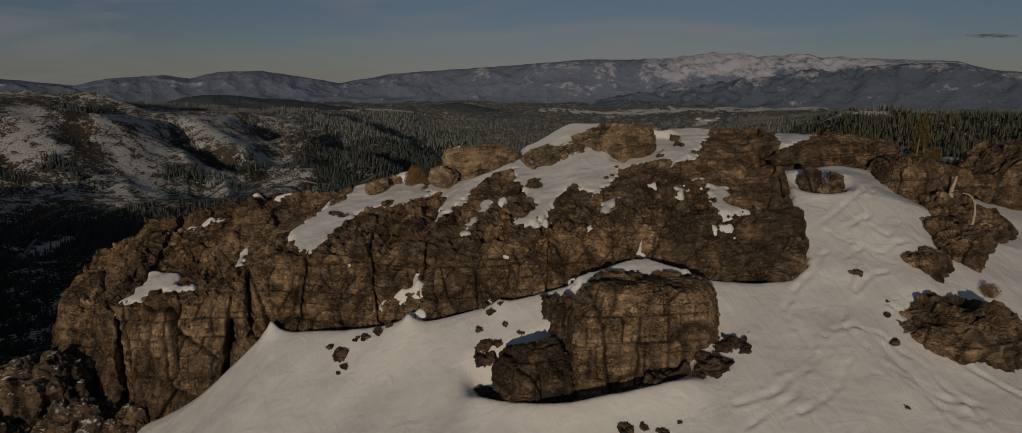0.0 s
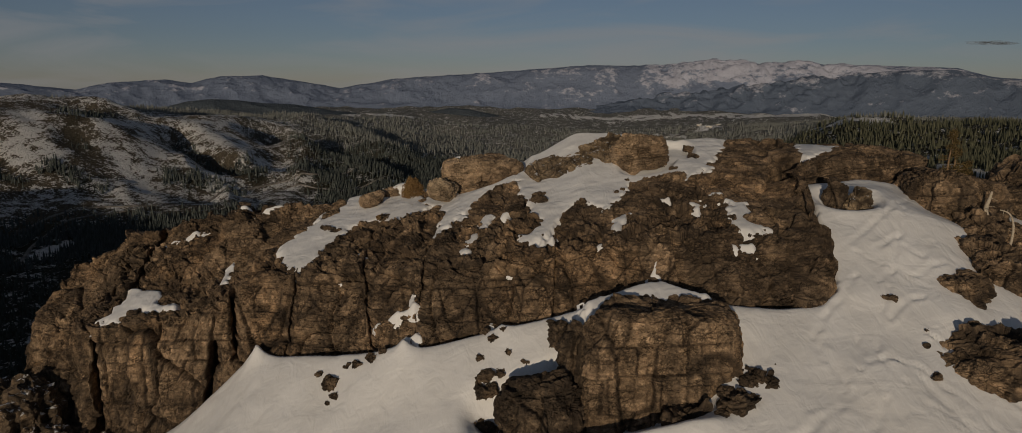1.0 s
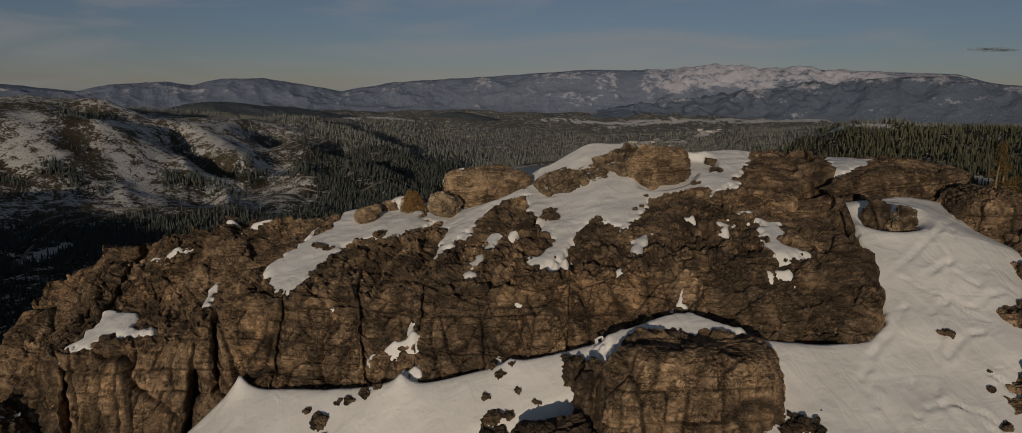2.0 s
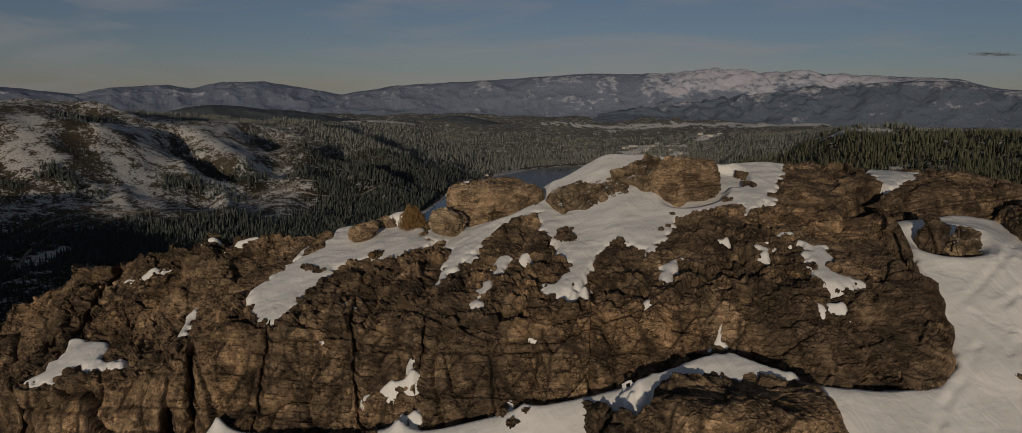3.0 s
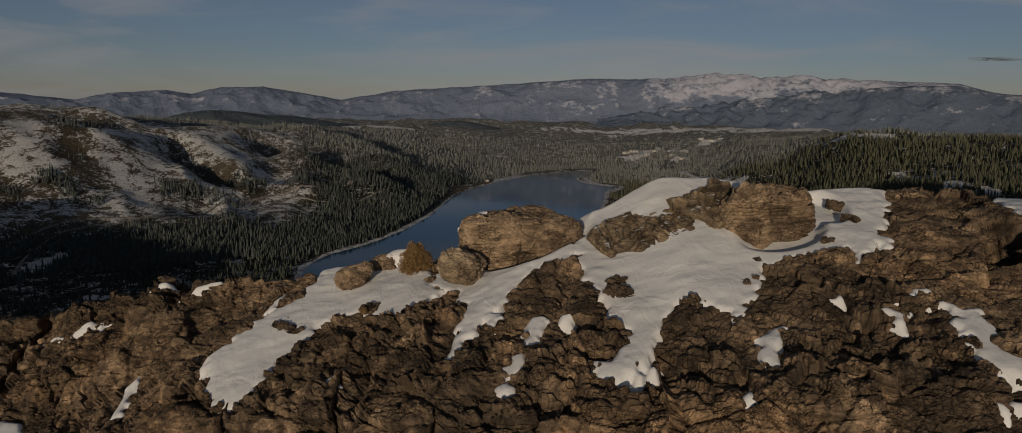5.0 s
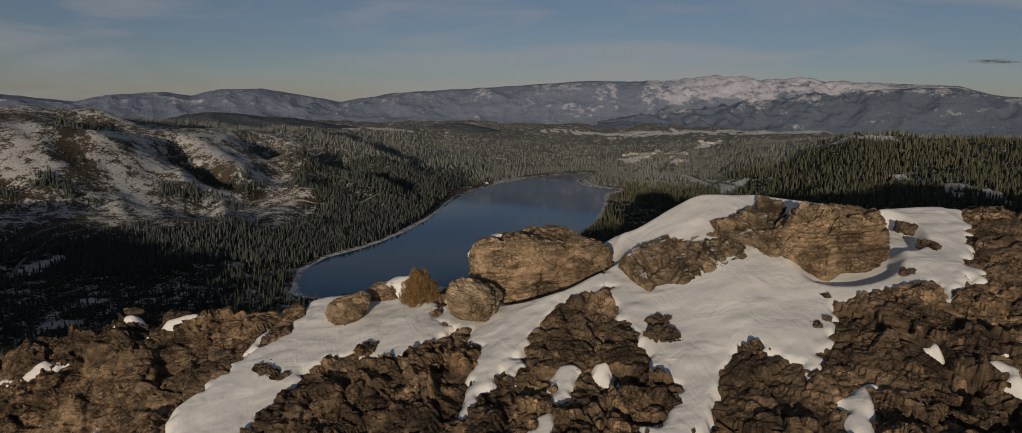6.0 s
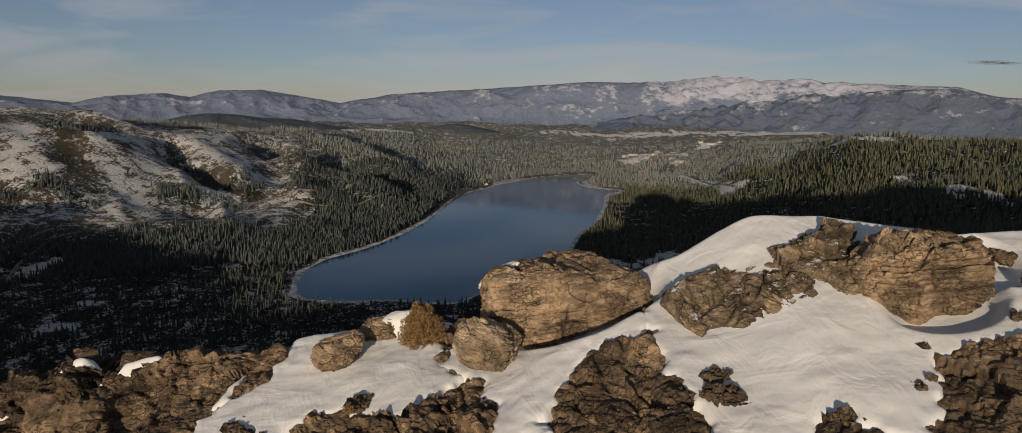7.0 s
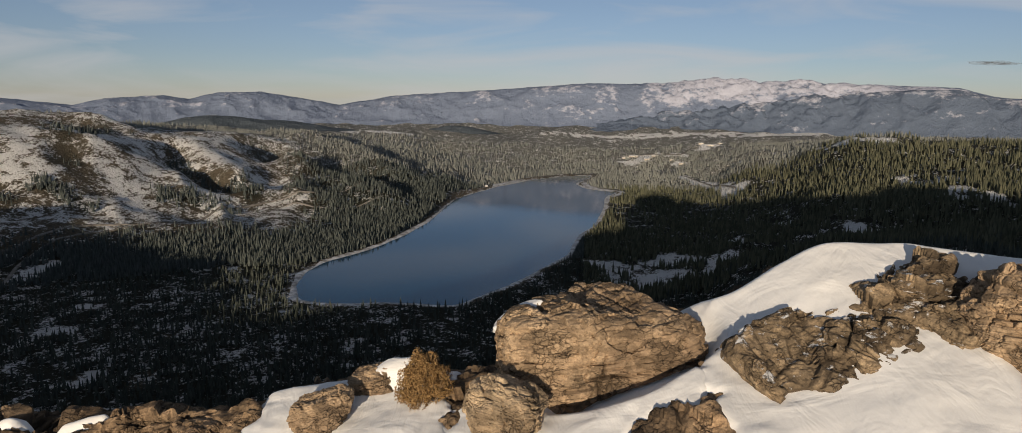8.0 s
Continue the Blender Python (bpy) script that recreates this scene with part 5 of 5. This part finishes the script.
boulder("rock_fin", (3.7, 49.6, 10.8), (1.0, 1.7, 3.4), "cracked rock fin standing against a tall block", 48, 5, 2.3, lean=7, material=LICHEN, relief=1.2, category="rock")
boulder("boulder", (-3.0, 76.0, 19.65), (4.1, 3.2, 2.65), "huge rounded tan boulder perched on the crest", 31, 7, 5.0, cuts=4, lean=-3, gap=(-5.4, -4.0, 0.12, 1.5))
boulder("boulder", (-7.2, 71.4, 19.4), (1.6, 1.3, 1.1), "pale rounded boulder leaning on a huge one", 32, 6, 2.6, lean=14, material=PALE)
boulder("boulder", (-14.2, 74.0, 18.0), (1.4, 1.0, 0.68), "small brown boulder half sunk in snow", 33, 6, 3.2, lean=-16)
boulder("boulder", (-12.5, 76.4, 18.3), (1.2, 1.0, 0.65), "grey-brown layered stone in the snow", 34, 6, 3.4, lean=-8)
boulder("snow_drift", (-11.2, 76.5, 18.2), (1.7, 0.9, 1.15), "rounded snow drift piled behind a brown shrub", 49, 6, 2.2, material=SNOW, relief=0.12, category="snow")
boulder("snow_patch", (-6.35, 75.9, 21.55), (1.35, 0.7, 0.3), "thin rim of snow on a big boulder's shoulder", 56, 5, 2.2, lean=-33, material=SNOW, relief=0.15, category="snow")
boulder("boulder", (12.1, 71.3, 22.9), (2.75, 2.5, 2.0), "large rounded brown boulder on the summit snow", 35, 7, 3.7, lean=-4, gap=(10.6, 12.0, 0.35, 15.4))
for place, half, seed in (((3.6, 72.1, 20.95), (2.9, 2.2, 1.0), 36), ((5.5, 73.2, 21.8), (1.8, 1.5, 0.6), 61), ((6.4, 71.8, 21.9), (1.5, 1.3, 0.75), 63), ((9.4, 71.9, 22.4), (1.5, 1.3, 1.0), 64)):
    boulder("rock", place, half, "broad low brown rock in broken plates ringed by snow", seed, 6, 3.4, seed * 17 % 30, -12, rough=True, relief=0.75, material=BROKEN, category="rock", group="summit slabs", pitch=24)
boulder("boulder", (7.6, 73.0, 22.3), (2.1, 1.7, 0.9), "broken brown rock between summit boulders", 40, 6, 3.0, lean=-8, rough=True, relief=1.1, material=BROKEN, pitch=24)
boulder("boulder", (9.4, 73.8, 23.35), (1.9, 1.6, 0.8), "flat tan boulder on the summit", 37, 6, 3.2, rough=True, relief=0.9, material=BROKEN, pitch=8)
boulder("boulder", (27.7, 62.7, 20.0), (1.05, 1.05, 1.85), "upright dark rock in a wind scoop of snow", 38, 5, 2.6, lean=-8, material=LICHEN, cuts=14)
boulder("boulder", (29.2, 62.1, 19.5), (1.3, 1.15, 1.5), "round brown boulder in a wind scoop of snow", 39, 5, 2.8, material=BROKEN, rough=True, cuts=12)

# stones lying on the snow slope: x, y, width
STONES = [(-15.3, 56.0, 0.8), (-14.3, 55.0, 1.7), (-13.1, 55.7, 0.8), (-12.2, 55.4, 0.9), (-11.1, 55.4, 1.1), (-10.2, 55.4, 0.9), (-14.2, 53.6, 0.5), (-13.7, 53.9, 0.7),
          (-2.1, 54.1, 0.7), (-1.6, 53.3, 0.9), (-0.8, 53.6, 0.6), (-2.4, 52.2, 1.0), (-2.0, 50.9, 1.4), (-0.4, 52.2, 0.7), (0.8, 51.1, 0.7), (-0.9, 50.9, 0.8),
          (7.7, 41.7, 1.5), (8.8, 41.7, 0.7), (10.0, 41.2, 0.9), (11.1, 41.6, 0.5), (26.8, 51.8, 1.1), (28.2, 49.3, 0.6), (27.6, 48.1, 0.4), (25.7, 41.2, 0.4)]
MORE_STONES = [(11.4, 45.1, 3.2), (14.4, 45.2, 2.2), (13.1, 44.5, 1.1), (0.4, 48.0, 2.5), (-1.8, 50.3, 1.9), (-1.9, 48.9, 2.0), (27.1, 45.9, 0.9), (36.4, 49.2, 1.2), (37.6, 49.4, 1.0)]
# stones lying on the ridge's own snow
RIDGE_STONES = [(2.4, 66.1, 1.8), (2.4, 67.4, 1.4), (0.1, 65.2, 1.9), (10.4, 67.1, 0.5), (9.1, 65.0, 0.8), (9.7, 65.4, 0.3), (17.3, 70.7, 1.1), (17.7, 73.2, 1.6),
                (6.0, 64.1, 0.5), (15.0, 68.2, 0.7), (-17.3, 69.5, 1.6), (0.6, 66.1, 1.2), (16.9, 71.1, 0.9), (14.7, 68.2, 0.7), (-12.6, 70.7, 1.5), (-18.0, 70.0, 1.4), (-16.4, 67.8, 0.8), (-11.3, 68.9, 1.2)]
rng = random.Random(4)
for height, places, label in ((field_height, STONES + MORE_STONES, "dark weathered stone lying in the snow slope"), (ridge_height, RIDGE_STONES, "brown weathered stone poking through the ridge snow")):
    for n, (x, y, width) in enumerate(places):
        half = (width * 0.55, width * rng.uniform(0.32, 0.5), width * rng.uniform(0.17, 0.3))
        z = float(height(np.array([x]), np.array([y]))[0])
        boulder("stone", (x, y, z - 0.1 * half[2]), half, label, 300 + n, 4 if width < 1.8 else 5, rng.uniform(2.6, 4.5), rng.uniform(0, 360), rng.uniform(-15, 15), LICHEN, 1.5, "stone", "stones on the snow", cuts=14)


# ---- plants ----
def tube(points, radii, sides=7):
    """A tapered stem through points: verts and faces."""
    points = np.asarray(points, float)
    d = np.gradient(points, axis=0)
    d /= np.linalg.norm(d, axis=1, keepdims=True)
    u = np.cross(d, (0.31, 0.9, 0.2))
    u /= np.linalg.norm(u, axis=1, keepdims=True)
    w = np.cross(d, u)
    a = np.linspace(0, 2 * np.pi, sides, endpoint=False)
    v = points[:, None] + np.asarray(radii)[:, None, None] * (u[:, None] * np.cos(a)[None, :, None] + w[:, None] * np.sin(a)[None, :, None])
    f = [(i * sides + k, i * sides + (k + 1) % sides, (i + 1) * sides + (k + 1) % sides, (i + 1) * sides + k) for i in range(len(points) - 1) for k in range(sides)]
    return v.reshape(-1, 3), np.array(f)


def joined(pieces):
    v, f, n = [], [], 0
    for a, b in pieces:
        v.append(a), f.append(b + n)
        n += len(a)
    return np.concatenate(v), np.concatenate(f)


def sprigs(centers, size, rng):
    """Small pointed leaf blades in every direction round the centres."""
    n = len(centers)
    a = rng.normal(size=(n, 3))
    a /= np.linalg.norm(a, axis=1, keepdims=True)
    b = np.cross(a, rng.normal(size=(n, 3)))
    b /= np.linalg.norm(b, axis=1, keepdims=True)
    long = size * rng.uniform(0.6, 1.4, (n, 1))
    v = np.stack([centers - a * long, centers + b * long * 0.3, centers + a * long, centers - b * long * 0.3], 1)
    return v.reshape(-1, 3), np.arange(4 * n).reshape(n, 4)


def leaf_material(name, a, b):
    n = Nodes(name)
    return n.done(n.mix(n.random_island(), a, b), 0.8, **{"Specular IOR Level": 0.15})


def bark_material(name, a, b):
    n = Nodes(name)
    grain = n.noise(6, 5, 0.6, (3, 3, 0.5))
    n.bump(grain, 0.6, 0.02)
    return n.done(n.mix(n.ramp(grain, (0.35, 0.0), (0.65, 1.0)), a, b), 0.85)


BARK = bark_material("weathered_bark", (0.13, 0.085, 0.05), (0.30, 0.20, 0.11))
BLEACHED = bark_material("bleached_dead_wood", (0.34, 0.28, 0.21), (0.55, 0.48, 0.38))
BROWN_LEAF = leaf_material("dry_brown_leaves", (0.14, 0.082, 0.036), (0.38, 0.245, 0.11))
NEEDLE = leaf_material("dull_pine_needles", (0.07, 0.055, 0.025), (0.17, 0.12, 0.05))


def shrub(x, y, z, wide, tall, leaves, label, seed):
    rng = np.random.default_rng(seed)
    thing = tagged(new("shrub"), label, "shrub")
    thing.location = (x, y, z)
    stems = []
    for _ in range(46):
        a, lean = rng.uniform(0, 6.28), rng.uniform(0.1, 0.95) * wide / 2
        t = np.linspace(0, 1, 5)[:, None]
        end = np.array((math.cos(a) * lean, math.sin(a) * lean, tall * rng.uniform(0.45, 0.95) * (1 - 0.35 * (lean / wide * 2) ** 2)))
        pts = t * end * np.array((1, 1, 1)) + 0.06 * rng.normal(size=(5, 3)) * t
        stems.append(tube(pts, np.linspace(0.035, 0.008, 5), 5))
    part("branch", mesh_of("branch", *joined(stems)), BARK, thing, "bare brown twigs")["kind"] = "stuff"
    u = rng.normal(size=(leaves, 3))
    u /= np.linalg.norm(u, axis=1, keepdims=True)
    r = rng.uniform(0.3, 1.0, leaves) ** 0.6 * (0.86 + 0.16 * soft_noise(u * 3.1 + seed, seed))
    c = u * r[:, None] * np.array((wide / 2, wide / 2, tall * 0.56)) + np.array((0, 0, tall * 0.48))
    c[:, :2] *= (1.08 - 0.30 * np.clip(c[:, 2:] / tall, 0, 1))
    c = c[(c[:, 2] > 0) & (soft_noise(c * 4.5, seed + 3) > -0.45)]
    part("foliage", mesh_of("foliage", *sprigs(c, 0.06, rng), smooth=False), BROWN_LEAF, thing, "dense dry rust-brown leaves")["kind"] = "stuff"


shrub(-10.35, 75.0, 17.1, 2.8, 3.2, 30000, "dense rust-brown mountain shrub with snow behind it", 51)
shrub(-12.9, 69.6, 16.75, 0.7, 0.55, 260, "small bare twiggy shrub in the snow", 52)
shrub(37.2, 51.3, 12.9, 1.9, 1.3, 1500, "low dry brown bush beside snowy rocks", 53)


def pine(x, y, z, tall, lean, label, seed, leafy=1.0, bark=None):
    rng = np.random.default_rng(seed)
    thing = tagged(new("pine_tree"), label, "tree")
    thing.location = (x, y, z)
    t = np.linspace(0, 1, 9)
    path = np.stack([lean * t ** 1.5 + 0.05 * rng.normal(size=9) * t, 0.06 * rng.normal(size=9) * t, tall * t], 1)
    part("trunk", mesh_of("trunk", *tube(path, 0.14 * (1 - 0.85 * t), 8)), bark or BARK, thing)
    limbs, tufts = [], []
    for _ in range(int(34 * leafy) + 6):
        h = rng.uniform(0.22, 0.97)
        base = np.array([np.interp(h, t, path[:, k]) for k in range(3)])
        a, long = rng.uniform(0, 6.28), (1.15 - h) * tall * 0.24 * rng.uniform(0.6, 1.2)
        k = np.linspace(0, 1, 4)[:, None]
        pts = base + k * np.array((math.cos(a), math.sin(a), rng.uniform(-0.25, 0.3))) * long
        limbs.append(tube(pts, np.linspace(0.03, 0.008, 4), 5))
        m = int(60 * leafy)
        s = rng.uniform(0.3, 1.0, (m, 1))
        tufts.append(base + s * (pts[-1] - base) + rng.normal(size=(m, 3)) * 0.11)
    for limb in limbs:
        part("branch", mesh_of("branch", *limb), bark or BARK, thing)
    if leafy > 0.2:
        part("crown", mesh_of("crown", *sprigs(np.concatenate(tufts), 0.09, rng), smooth=False), NEEDLE, thing, "thin dull brown-green needles")["kind"] = "stuff"


pine(39.6, 67.2, 20.2, 5.6, 0.2, "thin sparse pine tree among the rocks", 61, 0.9)
pine(40.5, 67.6, 20.0, 5.2, -0.1, "thin sparse pine tree among the rocks", 62, 0.8)
pine(42.0, 68.5, 18.5, 4.4, 0.3, "small brown-needled pine behind rocks", 63, 1.2)


def dead_trunk(points, thick, label, seed):
    rng = np.random.default_rng(seed)
    base = np.array(points[0], float)
    thing = tagged(new("dead_tree"), label, "dead tree")
    thing.location = base
    k = np.linspace(0, 1, 12)
    own = np.linspace(0, 1, len(points))
    path = np.stack([np.interp(k, own, [p[i] for p in points]) for i in range(3)], 1) - base
    path[1:-1] += 0.04 * rng.normal(size=(10, 3))
    for _ in range(2):
        path[1:-1] = 0.25 * path[:-2] + 0.5 * path[1:-1] + 0.25 * path[2:]
    part("trunk", mesh_of("trunk", *tube(path, thick * (1 - 0.7 * k), 8)), BLEACHED, thing)
    twigs = [tube(path[i] + np.linspace(0, 1, 3)[:, None] * rng.normal(size=3) * 0.45, (0.03, 0.018, 0.006), 5) for i in (4, 6, 7, 9, 10)]
    for twig in twigs:
        part("branch", mesh_of("branch", *twig), BLEACHED, thing)


dead_trunk([(41.4, 63.6, 17.0), (41.2, 63.8, 19.2), (41.7, 64.0, 20.6)], 0.32, "leaning bleached dead trunk between rocks", 71)
dead_trunk([(40.6, 59.8, 14.9), (41.3, 60.3, 17.0), (41.7, 60.8, 18.6), (41.3, 61, 19.3), (40.6, 61.2, 19.5)], 0.14, "bent bleached dead sapling arching over rocks", 72)


def cloud_bank(x, y, z, long, label, seed):
    """A small flat cloud far over the mountains."""
    rng = np.random.default_rng(seed)
    thing = tagged(new("cloud"), label, "cloud", kind="structure")
    thing.location = (x, y, z)
    unit, faces = sphere(4)
    for k in range(7):
        half = np.array((long * rng.uniform(0.16, 0.34), long * 0.1, long * rng.uniform(0.022, 0.05)))
        p = unit * half * (1 + 0.35 * layers(unit * 2.0 + k, 3, seed + k))[:, None] + np.array((long * (k - 3) * 0.15, 0, long * 0.02 * rng.normal()))
        part("puff", mesh_of("puff", p, faces), CLOUD, thing)


n = Nodes("grey_cloud")
CLOUD = n.done((0.27, 0.29, 0.33), 1.0, **{"Alpha": 0.13, "Specular IOR Level": 0.0})
cloud_bank(2700, 4000, 243, 200, "thin dark grey cloud over the mountains", 5)
